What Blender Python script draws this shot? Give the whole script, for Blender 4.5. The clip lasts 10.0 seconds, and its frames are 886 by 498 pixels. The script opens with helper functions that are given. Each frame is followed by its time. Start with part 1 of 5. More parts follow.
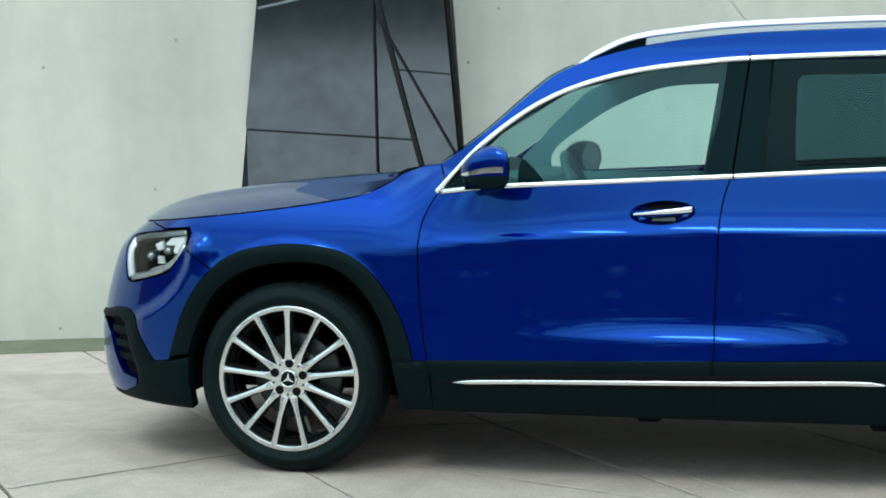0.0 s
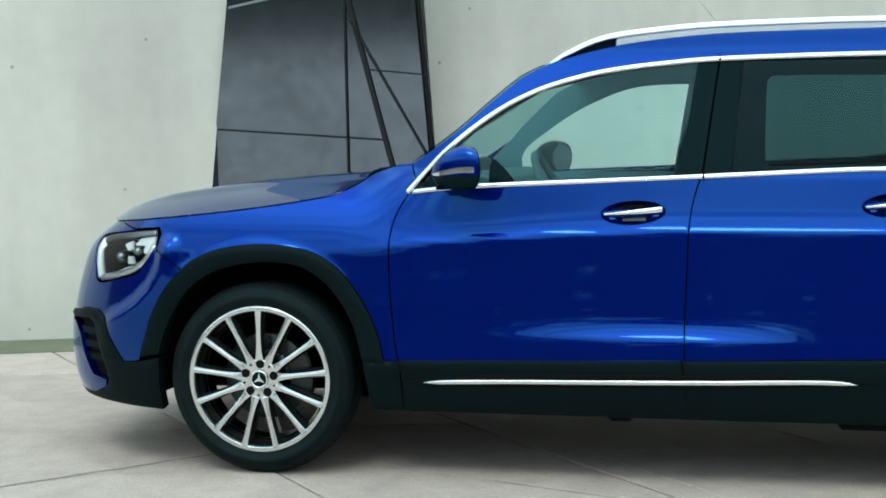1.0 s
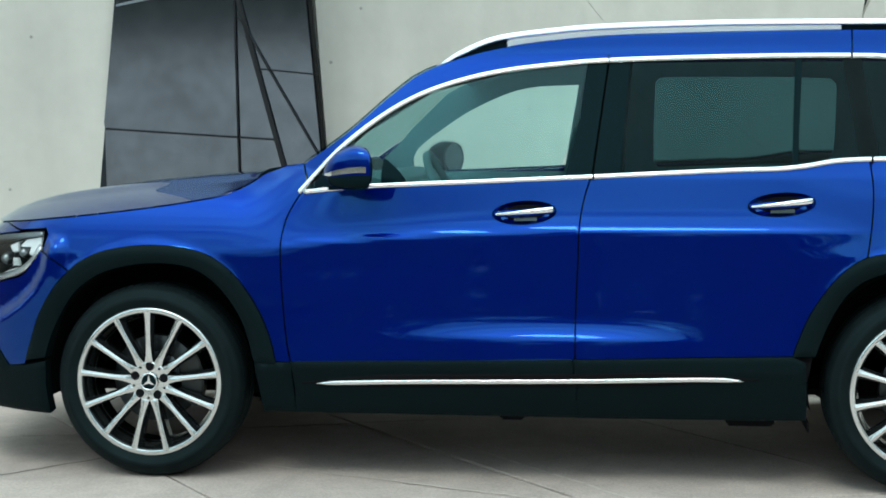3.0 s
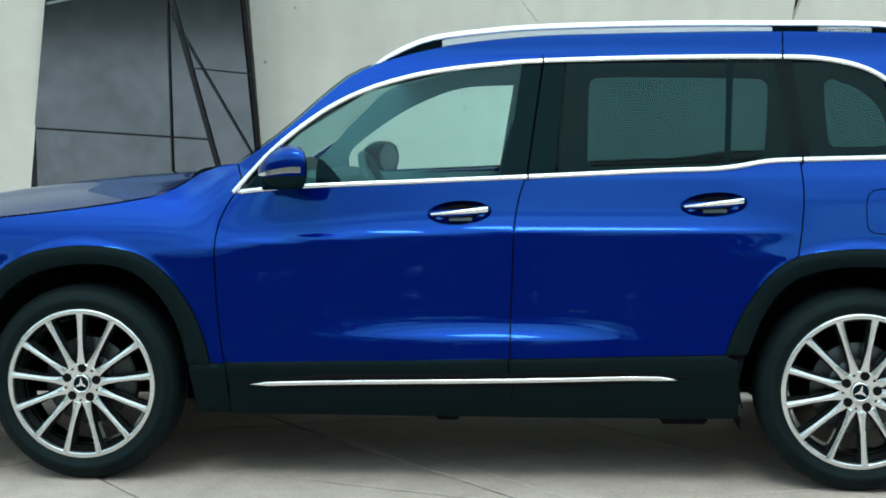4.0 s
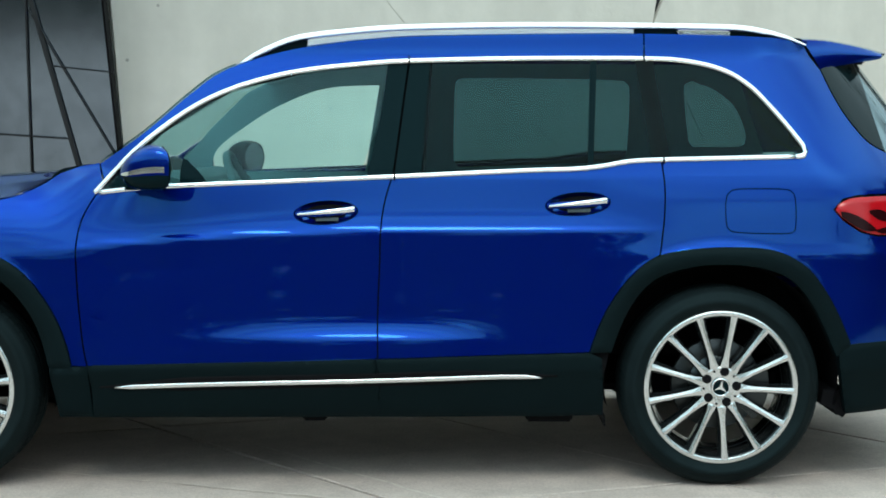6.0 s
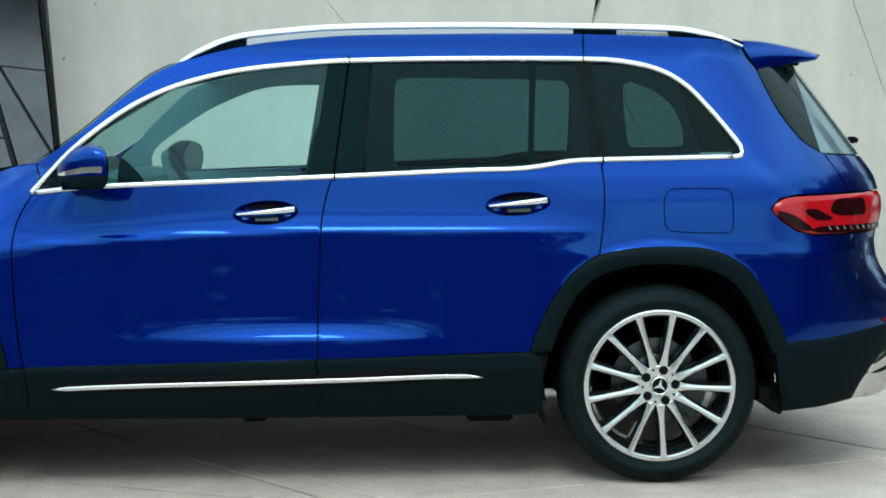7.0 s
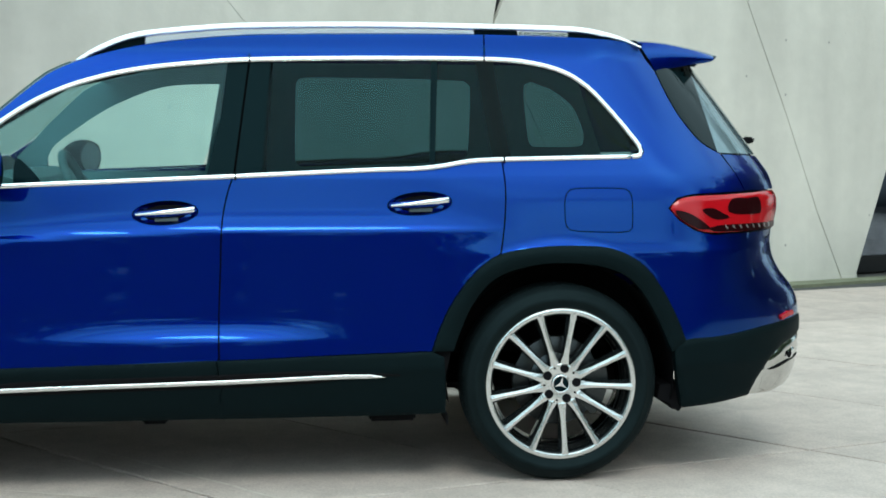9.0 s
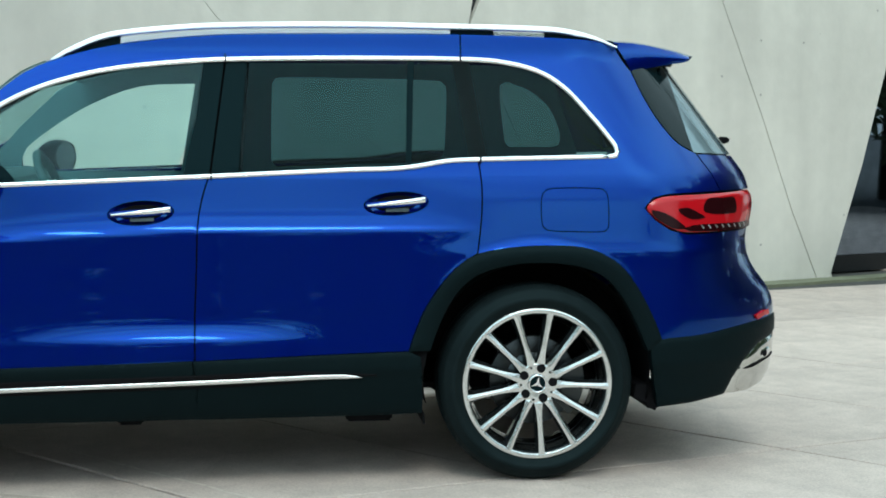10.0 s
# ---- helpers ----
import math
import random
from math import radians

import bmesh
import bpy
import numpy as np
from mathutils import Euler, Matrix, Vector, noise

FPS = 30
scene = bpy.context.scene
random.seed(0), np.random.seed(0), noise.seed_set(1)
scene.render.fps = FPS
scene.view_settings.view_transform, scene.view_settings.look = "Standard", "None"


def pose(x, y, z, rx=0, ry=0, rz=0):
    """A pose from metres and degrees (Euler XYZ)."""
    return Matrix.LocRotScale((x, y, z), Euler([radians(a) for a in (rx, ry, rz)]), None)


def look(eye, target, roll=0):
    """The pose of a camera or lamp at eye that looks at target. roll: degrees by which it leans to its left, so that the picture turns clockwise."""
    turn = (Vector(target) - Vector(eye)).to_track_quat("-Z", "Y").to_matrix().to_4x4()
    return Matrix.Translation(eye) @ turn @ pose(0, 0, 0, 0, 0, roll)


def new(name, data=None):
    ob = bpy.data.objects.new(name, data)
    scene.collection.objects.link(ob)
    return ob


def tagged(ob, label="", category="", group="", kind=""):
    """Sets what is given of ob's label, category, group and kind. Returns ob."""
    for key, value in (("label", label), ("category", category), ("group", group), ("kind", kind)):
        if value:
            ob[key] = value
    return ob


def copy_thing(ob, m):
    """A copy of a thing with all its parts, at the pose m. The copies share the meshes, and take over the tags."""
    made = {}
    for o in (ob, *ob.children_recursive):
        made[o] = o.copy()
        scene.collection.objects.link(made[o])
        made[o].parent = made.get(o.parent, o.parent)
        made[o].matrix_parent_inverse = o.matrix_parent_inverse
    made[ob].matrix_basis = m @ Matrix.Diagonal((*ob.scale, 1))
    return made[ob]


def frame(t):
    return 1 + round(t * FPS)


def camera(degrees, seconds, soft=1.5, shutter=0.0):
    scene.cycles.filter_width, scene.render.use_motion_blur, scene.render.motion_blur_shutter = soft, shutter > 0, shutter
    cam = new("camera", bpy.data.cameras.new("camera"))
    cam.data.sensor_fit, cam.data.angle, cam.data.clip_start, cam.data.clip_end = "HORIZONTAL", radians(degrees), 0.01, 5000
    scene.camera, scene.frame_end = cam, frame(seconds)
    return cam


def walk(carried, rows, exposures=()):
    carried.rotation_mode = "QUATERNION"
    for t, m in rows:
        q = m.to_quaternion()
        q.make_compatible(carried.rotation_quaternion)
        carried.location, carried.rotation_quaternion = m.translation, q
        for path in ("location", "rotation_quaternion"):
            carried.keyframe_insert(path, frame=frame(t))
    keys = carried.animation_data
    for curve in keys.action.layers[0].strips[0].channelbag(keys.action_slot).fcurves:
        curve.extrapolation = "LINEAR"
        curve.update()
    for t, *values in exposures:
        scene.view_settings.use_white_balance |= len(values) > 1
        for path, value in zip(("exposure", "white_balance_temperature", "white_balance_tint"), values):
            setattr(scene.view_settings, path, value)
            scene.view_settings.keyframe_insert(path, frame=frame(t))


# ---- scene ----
# ---------- camera: a tripod pan from one standpoint ----------
cam = camera(33.72, 10.0, soft=1.8)
EYE = (1.800, -5.226, 1.294)
ROWS = [
    (0.0, 12.873, -4.597, -0.543),
    (0.5, 12.376, -4.600, -0.523),
    (1.0, 11.737, -4.605, -0.498),
    (1.5, 10.874, -4.611, -0.464),
    (2.0, 9.932, -4.617, -0.428),
    (2.5, 8.725, -4.624, -0.384),
    (4.0, 4.955, -4.644, -0.252),
    (4.5, 3.534, -4.650, -0.205),
    (5.0, 2.234, -4.655, -0.164),
    (5.5, 0.956, -4.660, -0.125),
    (7.0, -2.623, -4.670, -0.023),
    (7.5, -3.734, -4.672, 0.006),
    (8.0, -4.754, -4.674, 0.032),
    (8.5, -5.729, -4.676, 0.056),
    (9.0, -6.475, -4.676, 0.074),
    (9.5, -7.054, -4.677, 0.087),
    (10.0, -7.398, -4.677, 0.095),
]
walk(cam, [(t, pose(*EYE) @ pose(0, 0, 0, 0, 0, yaw) @ pose(0, 0, 0, 90 + pitch) @ pose(0, 0, 0, 0, 0, roll)) for t, yaw, pitch, roll in ROWS],
     exposures=[(0.0, 0.0, 6500, 10), (10.0, 0.0, 6500, 10)])

# ---------- light: bright overcast sky ----------
world = bpy.data.worlds.new("overcast_sky")
scene.world = world
world.use_nodes = True
wn = world.node_tree
wn.nodes.clear()
w_out = wn.nodes.new("ShaderNodeOutputWorld")
w_bg = wn.nodes.new("ShaderNodeBackground")
w_sky = wn.nodes.new("ShaderNodeTexSky")
w_sky.sky_type = "NISHITA"
w_sky.sun_disc = False
w_sky.sun_elevation = radians(50)
w_sky.sun_rotation = radians(160)
w_sky.dust_density = 1.5
w_sky.air_density = 1.0
w_mix = wn.nodes.new("ShaderNodeMix")
w_mix.data_type = "RGBA"
w_mix.inputs[0].default_value = 0.72
w_mix.inputs[7].default_value = (7.1, 9.7, 10.0, 1)
# soft cloud structure over the whole sky
w_tc = wn.nodes.new("ShaderNodeTexCoord")
w_ns = wn.nodes.new("ShaderNodeTexNoise")
w_ns.inputs["Scale"].default_value = 2.6
w_ns.inputs["Detail"].default_value = 5
w_rmp = wn.nodes.new("ShaderNodeMapRange")
w_rmp.inputs[1].default_value, w_rmp.inputs[2].default_value = 0.3, 0.75
w_rmp.inputs[3].default_value, w_rmp.inputs[4].default_value = 0.62, 2.05
w_mul = wn.nodes.new("ShaderNodeMath")
w_mul.operation = "MULTIPLY"
w_mul.inputs[1].default_value = 0.131
w_map = wn.nodes.new("ShaderNodeMapping")          # clouds lie in flat layers
w_map.inputs["Scale"].default_value = (0.8, 0.8, 3.6)
wn.links.new(w_tc.outputs["Generated"], w_map.inputs["Vector"])
wn.links.new(w_map.outputs[0], w_ns.inputs["Vector"])
wn.links.new(w_ns.outputs["Fac"], w_rmp.inputs[0])
w_sep = wn.nodes.new("ShaderNodeSeparateXYZ")
w_el = wn.nodes.new("ShaderNodeMapRange")          # the gradient of an overcast sky
w_el.inputs[1].default_value, w_el.inputs[2].default_value = 0.0, 1.0
w_el.inputs[3].default_value, w_el.inputs[4].default_value = 0.78, 1.55
w_grad = wn.nodes.new("ShaderNodeMath")
w_grad.operation = "MULTIPLY"
wn.links.new(w_tc.outputs["Generated"], w_sep.inputs[0])
wn.links.new(w_sep.outputs[2], w_el.inputs[0])
wn.links.new(w_el.outputs[0], w_grad.inputs[0])
wn.links.new(w_rmp.outputs[0], w_grad.inputs[1])
wn.links.new(w_grad.outputs[0], w_mul.inputs[0])
wn.links.new(w_sky.outputs[0], w_mix.inputs[6])
wn.links.new(w_mix.outputs[2], w_bg.inputs["Color"])
wn.links.new(w_mul.outputs[0], w_bg.inputs["Strength"])
wn.links.new(w_bg.outputs[0], w_out.inputs[0])

sun = new("sun", bpy.data.lights.new("sun", "SUN"))
sun.data.energy, sun.data.angle, sun.data.color = 0.95, radians(19), (0.93, 0.98, 0.93)
sun.matrix_world = look((0.3, -9.4, 14), (1.5, 0, 0))

# ---------- materials ----------
def mat(name, color, rough=0.5, metal=0.0, coat=0.0, var=0.0, scale=6.0, bump=0.0, bscale=60.0, spec=0.5, rand=0.0, coat_rough=0.03, detail=6):
    m = bpy.data.materials.new(name)
    m.use_nodes = True
    nt = m.node_tree
    b = nt.nodes["Principled BSDF"]
    b.inputs["Base Color"].default_value = (*color, 1)
    b.inputs["Roughness"].default_value, b.inputs["Metallic"].default_value = rough, metal
    b.inputs["Coat Weight"].default_value, b.inputs["Coat Roughness"].default_value = coat, coat_rough
    b.inputs["Specular IOR Level"].default_value = spec
    if var or bump or rand:
        tc = nt.nodes.new("ShaderNodeTexCoord")
    if var or rand:
        n1, n2 = nt.nodes.new("ShaderNodeTexNoise"), nt.nodes.new("ShaderNodeTexNoise")
        n1.inputs["Scale"].default_value, n1.inputs["Detail"].default_value = scale, detail
        n2.inputs["Scale"].default_value, n2.inputs["Detail"].default_value = scale * 9, 4
        nt.links.new(tc.outputs["Object"], n1.inputs["Vector"])
        nt.links.new(tc.outputs["Object"], n2.inputs["Vector"])
        add = nt.nodes.new("ShaderNodeMath")
        add.operation = "MULTIPLY_ADD"
        add.inputs[1].default_value = 0.4
        nt.links.new(n2.outputs["Fac"], add.inputs[0])
        nt.links.new(n1.outputs["Fac"], add.inputs[2])
        last = add.outputs[0]
        if rand:
            oi = nt.nodes.new("ShaderNodeObjectInfo")
            ra = nt.nodes.new("ShaderNodeMath")
            ra.operation = "MULTIPLY_ADD"
            ra.inputs[1].default_value = rand
            nt.links.new(oi.outputs["Random"], ra.inputs[0])
            nt.links.new(last, ra.inputs[2])
            last = ra.outputs[0]
        mr = nt.nodes.new("ShaderNodeMapRange")
        mr.inputs[1].default_value, mr.inputs[2].default_value = 0.35, 1.05 + rand
        mr.inputs[3].default_value, mr.inputs[4].default_value = 1 - var, 1 + var
        nt.links.new(last, mr.inputs[0])
        mul = nt.nodes.new("ShaderNodeVectorMath")
        mul.operation = "SCALE"
        mul.inputs[0].default_value = color
        nt.links.new(mr.outputs[0], mul.inputs["Scale"])
        nt.links.new(mul.outputs[0], b.inputs["Base Color"])
    if bump:
        nb = nt.nodes.new("ShaderNodeTexNoise")
        nb.inputs["Scale"].default_value, nb.inputs["Detail"].default_value = bscale, 6
        nt.links.new(tc.outputs["Object"], nb.inputs["Vector"])
        bp = nt.nodes.new("ShaderNodeBump")
        bp.inputs["Strength"].default_value, bp.inputs["Distance"].default_value = bump, 0.01
        nt.links.new(nb.outputs["Fac"], bp.inputs["Height"])
        nt.links.new(bp.outputs[0], b.inputs["Normal"])
    return m


def glass_mat(name, tint, ior=1.5, sheen=(0.62, 0.95, 1.0)):
    m = bpy.data.materials.new(name)
    m.use_nodes = True
    nt = m.node_tree
    nt.nodes.clear()
    out = nt.nodes.new("ShaderNodeOutputMaterial")
    tr, gl, fr, mx = (nt.nodes.new("ShaderNode" + k) for k in ("BsdfTransparent", "BsdfGlossy", "Fresnel", "MixShader"))
    tr.inputs[0].default_value = (*tint, 1)
    gl.inputs["Roughness"].default_value = 0.0
    gl.inputs["Color"].default_value = (*sheen, 1)
    fr.inputs[0].default_value = ior
    nt.links.new(fr.outputs[0], mx.inputs[0])
    nt.links.new(tr.outputs[0], mx.inputs[1])
    nt.links.new(gl.outputs[0], mx.inputs[2])
    nt.links.new(mx.outputs[0], out.inputs[0])
    return m


def paint_mat(name, flake, lacquer):
    """Metallic paint: a broad lobe of blue flakes and the sharp mirror of the tinted lacquer."""
    m = bpy.data.materials.new(name)
    m.use_nodes = True
    nt = m.node_tree
    b = nt.nodes["Principled BSDF"]
    b.inputs["Base Color"].default_value = (*flake, 1)
    b.inputs["Metallic"].default_value, b.inputs["Roughness"].default_value = 1.0, 0.40
    gl, mx = nt.nodes.new("ShaderNodeBsdfGlossy"), nt.nodes.new("ShaderNodeMixShader")
    gl.inputs["Color"].default_value, gl.inputs["Roughness"].default_value = (*lacquer, 1), 0.05
    mx.inputs[0].default_value = 0.5
    nt.links.new(b.outputs[0], mx.inputs[1])
    nt.links.new(gl.outputs[0], mx.inputs[2])
    fr, cl, top = nt.nodes.new("ShaderNodeFresnel"), nt.nodes.new("ShaderNodeBsdfGlossy"), nt.nodes.new("ShaderNodeMixShader")
    fr.inputs[0].default_value = 1.50
    cut_ = nt.nodes.new("ShaderNodeMath")
    cut_.operation, cut_.use_clamp = "MULTIPLY_ADD", True
    cut_.inputs[1].default_value, cut_.inputs[2].default_value = 1.2, -0.040
    nt.links.new(fr.outputs[0], cut_.inputs[0])
    cl.inputs["Color"].default_value, cl.inputs["Roughness"].default_value = (0.86, 0.95, 1.0, 1), 0.015
    nt.links.new(cut_.outputs[0], top.inputs[0])
    nt.links.new(mx.outputs[0], top.inputs[1])
    nt.links.new(cl.outputs[0], top.inputs[2])
    nt.links.new(top.outputs[0], nt.nodes["Material Output"].inputs[0])
    return m


PAINT = paint_mat("blue_metallic_paint", (0.0004, 0.010, 0.30), (0.006, 0.074, 0.205))
CLAD = mat("black_grained_plastic", (0.0030, 0.0066, 0.0078), 0.52, spec=0.07, bump=0.15, bscale=900, var=0.15, scale=8)
GLOSS = mat("gloss_black", (0.002, 0.008, 0.010), 0.10, spec=0.07)
SCREEN = mat("smoked_screen_glass", (0.003, 0.010, 0.012), 0.06, spec=0.16)
# pale, half-metal base colour stands in for sky mirrored in the bent glass
SCREEN_BACK = mat("rear_glass_sky_sheen", (0.16, 0.22, 0.24), 0.08, 0.55, spec=1.0)
GAP = mat("dark_gap", (0.004, 0.004, 0.005), 0.8, spec=0.1)
CHROME = mat("polished_trim", (0.86, 0.87, 0.88), 0.16, 1.0)
EXHAUST = mat("bright_exhaust_trim", (0.62, 0.62, 0.60), 0.10, 1.0)
SATIN = mat("satin_aluminium", (0.90, 0.91, 0.92), 0.38, 1.0, bump=0.03, bscale=400)
RIM = mat("machined_rim_face", (0.72, 0.74, 0.74), 0.24, 1.0, var=0.06, scale=30)
RIMGREY = mat("grey_rim_bevel", (0.30, 0.33, 0.34), 0.30, 1.0)
RIMDARK = mat("tremolite_grey_rim", (0.055, 0.066, 0.070), 0.22, 0.85)
TYRE = mat("tyre_rubber", (0.0055, 0.0088, 0.0098), 0.6, spec=0.12, var=0.3, scale=14, bump=0.1, bscale=300)
for m_ in (CLAD, GLOSS, TYRE):
    m_.node_tree.nodes["Principled BSDF"].inputs["Specular Tint"].default_value = (0.55, 0.95, 1.0, 1)
DISC = mat("brake_steel", (0.060, 0.066, 0.068), 0.38, 1.0, var=0.15, scale=20)
GLASS_F = glass_mat("green_tinted_glass", (0.70, 0.92, 0.90), 1.40)
GLASS_R = glass_mat("dark_privacy_glass", (0.17, 0.36, 0.39), 1.23)
LINING = mat("grey_lining", (0.23, 0.44, 0.47), 0.8, spec=0.1, var=0.08, scale=12)


def clear_tint(name, tint):
    m = bpy.data.materials.new(name)
    m.use_nodes = True
    m.node_tree.nodes.clear()
    o, t = m.node_tree.nodes.new("ShaderNodeOutputMaterial"), m.node_tree.nodes.new("ShaderNodeBsdfTransparent")
    t.inputs[0].default_value = (*tint, 1)
    m.node_tree.links.new(t.outputs[0], o.inputs[0])
    return m


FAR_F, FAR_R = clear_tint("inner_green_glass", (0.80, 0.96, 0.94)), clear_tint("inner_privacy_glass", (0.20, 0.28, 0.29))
# darker copy of the green glass: the windscreen's shade is put into its tint
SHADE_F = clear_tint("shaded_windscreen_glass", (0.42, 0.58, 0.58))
LENS = glass_mat("clear_lens", (0.94, 0.95, 0.95), 1.35, (1, 1, 1))
REDLENS = mat("red_lens", (0.42, 0.005, 0.010), 0.10, coat=0.3, spec=0.25)
DARKRED = mat("smoked_red_lens", (0.016, 0.002, 0.003), 0.10, spec=0.12)
LAMPW = mat("lamp_white", (0.85, 0.88, 0.88), 0.2)
TRIM = mat("interior_dark_trim", (0.09, 0.16, 0.165), 0.7, spec=0.1, var=0.2, scale=20)
MIRROR = mat("mirror_glass", (0.85, 0.88, 0.88), 0.02, 1.0)
CONC = mat("pale_concrete", (0.645, 0.618, 0.553), 0.75, var=0.13, scale=0.9, bump=0.12, bscale=25)
SLAB = mat("grey_concrete_slab", (0.495, 0.408, 0.358), 0.7, var=0.26, scale=2.6, bump=0.35, bscale=110, rand=0.30, detail=9)
JOINT = mat("joint_grout", (0.060, 0.060, 0.055), 0.9, var=0.3, scale=12)
JOINTFILL = mat("grey_joint_filler", (0.46, 0.45, 0.40), 0.9)
MOSS = mat("mossy_gutter", (0.16, 0.17, 0.11), 0.9, var=0.35, scale=3, bump=0.4, bscale=30)
SLATE = mat("slate_grey_steel", (0.20, 0.23, 0.26), 0.55, var=0.18, scale=1.5, bump=0.05, bscale=40)
PANE = bpy.data.materials.new("mirror_coated_glass")
PANE.use_nodes = True
PANE.node_tree.nodes["Principled BSDF"].inputs["Base Color"].default_value = (0.16, 0.18, 0.21, 1)
PANE.node_tree.nodes["Principled BSDF"].inputs["Metallic"].default_value = 1.0
PANE.node_tree.nodes["Principled BSDF"].inputs["Roughness"].default_value = 0.13
pn = PANE.node_tree
p_tc, p_n, p_f, p_mr, p_sc = (pn.nodes.new("ShaderNode" + k) for k in ("TexCoord", "TexNoise", "TexNoise", "MapRange", "VectorMath"))
p_n.inputs["Scale"].default_value, p_n.inputs["Detail"].default_value = 3.0, 8
p_f.inputs["Scale"].default_value, p_f.inputs["Detail"].default_value = 9.0, 6
p_mr.inputs[1].default_value, p_mr.inputs[2].default_value, p_mr.inputs[3].default_value, p_mr.inputs[4].default_value = 0.7, 1.3, 0.80, 1.14
p_ad = pn.nodes.new("ShaderNodeMath")
p_sc.operation = "SCALE"
p_sc.inputs[0].default_value = (0.185, 0.220, 0.268)
for a_, b_ in ((p_tc.outputs["Object"], p_n.inputs["Vector"]), (p_tc.outputs["Object"], p_f.inputs["Vector"]), (p_n.outputs["Fac"], p_ad.inputs[0]), (p_f.outputs["Fac"], p_ad.inputs[1]), (p_ad.outputs[0], p_mr.inputs[0]),
               (p_mr.outputs[0], p_sc.inputs["Scale"]), (p_sc.outputs[0], pn.nodes["Principled BSDF"].inputs["Base Color"])):
    pn.links.new(a_, b_)
CLEARPANE = PANE.copy()
CLEARPANE.name = "clear_mirror_glass"
CLEARPANE.node_tree.nodes["Principled BSDF"].inputs["Roughness"].default_value = 0.02
BLACKSTEEL = mat("black_steel", (0.012, 0.013, 0.015), 0.45, 0.3)
VOID = mat("near_black_backing", (0.012, 0.013, 0.015), 0.9)

# air holes and faint rain streaks in the concrete
ct = CONC.node_tree
cb = ct.nodes["Principled BSDF"]
src = cb.inputs["Base Color"].links[0].from_socket
ctc = ct.nodes.new("ShaderNodeTexCoord")
vor = ct.nodes.new("ShaderNodeTexVoronoi")
vor.inputs["Scale"].default_value = 4.6
pit = ct.nodes.new("ShaderNodeMapRange")
pit.inputs[1].default_value, pit.inputs[2].default_value, pit.inputs[3].default_value, pit.inputs[4].default_value = 0.035, 0.065, 0.55, 1.0
cmap = ct.nodes.new("ShaderNodeMapping")
cmap.inputs["Scale"].default_value = (1.6, 1.6, 0.16)
stk = ct.nodes.new("ShaderNodeTexNoise")
stk.inputs["Scale"].default_value, stk.inputs["Detail"].default_value = 1.3, 5
srm = ct.nodes.new("ShaderNodeMapRange")
srm.inputs[1].default_value, srm.inputs[2].default_value, srm.inputs[3].default_value, srm.inputs[4].default_value = 0.35, 0.7, 0.90, 1.06
m1, m2 = ct.nodes.new("ShaderNodeMath"), ct.nodes.new("ShaderNodeVectorMath")
m1.operation, m2.operation = "MULTIPLY", "SCALE"
for a_, b_ in ((ctc.outputs["Object"], vor.inputs["Vector"]), (vor.outputs["Distance"], pit.inputs[0]), (ctc.outputs["Object"], cmap.inputs["Vector"]), (cmap.outputs[0], stk.inputs["Vector"]), (stk.outputs["Fac"], srm.inputs[0]),
               (pit.outputs[0], m1.inputs[0]), (srm.outputs[0], m1.inputs[1]), (src, m2.inputs[0]), (m1.outputs[0], m2.inputs["Scale"]), (m2.outputs[0], cb.inputs["Base Color"])):
    ct.links.new(a_, b_)

# grit and fine dark specks in the paving
st_ = SLAB.node_tree
sb_ = st_.nodes["Principled BSDF"]
s_src = sb_.inputs["Base Color"].links[0].from_socket
s_tc, s_n, s_w, s_mr, s_mw, s_mm, s_sc = (st_.nodes.new("ShaderNode" + k) for k in ("TexCoord", "TexNoise", "TexNoise", "MapRange", "MapRange", "Math", "VectorMath"))
s_n.inputs["Scale"].default_value, s_n.inputs["Detail"].default_value = 90.0, 5
s_w.inputs["Scale"].default_value, s_w.inputs["Detail"].default_value = 7.0, 8
s_mr.inputs[1].default_value, s_mr.inputs[2].default_value, s_mr.inputs[3].default_value, s_mr.inputs[4].default_value = 0.36, 0.62, 0.87, 1.06
s_mw.inputs[1].default_value, s_mw.inputs[2].default_value, s_mw.inputs[3].default_value, s_mw.inputs[4].default_value = 0.35, 0.60, 0.92, 1.05
s_mm.operation, s_sc.operation = "MULTIPLY", "SCALE"
for a_, b_ in ((s_tc.outputs["Object"], s_n.inputs["Vector"]), (s_tc.outputs["Object"], s_w.inputs["Vector"]), (s_n.outputs["Fac"], s_mr.inputs[0]), (s_w.outputs["Fac"], s_mw.inputs[0]), (s_mr.outputs[0], s_mm.inputs[0]),
               (s_mw.outputs[0], s_mm.inputs[1]), (s_src, s_sc.inputs[0]), (s_mm.outputs[0], s_sc.inputs["Scale"]), (s_sc.outputs[0], sb_.inputs["Base Color"])):
    st_.links.new(a_, b_)

# ---------- mesh helpers ----------
def obj(name, verts, faces, material, parent=None, label="", smooth=True, mats=None, fm=None):
    me = bpy.data.meshes.new(name)
    me.from_pydata([tuple(v) for v in verts], [], [tuple(f) for f in faces])
    for m in (mats or [material]):
        me.materials.append(m)
    if smooth:
        me.polygons.foreach_set("use_smooth", [True] * len(me.polygons))
    if fm:
        me.polygons.foreach_set("material_index", fm)
    me.update()
    ob = new(name, me)
    if parent:
        ob.parent = parent
    if label:
        ob["label"] = label
    return ob


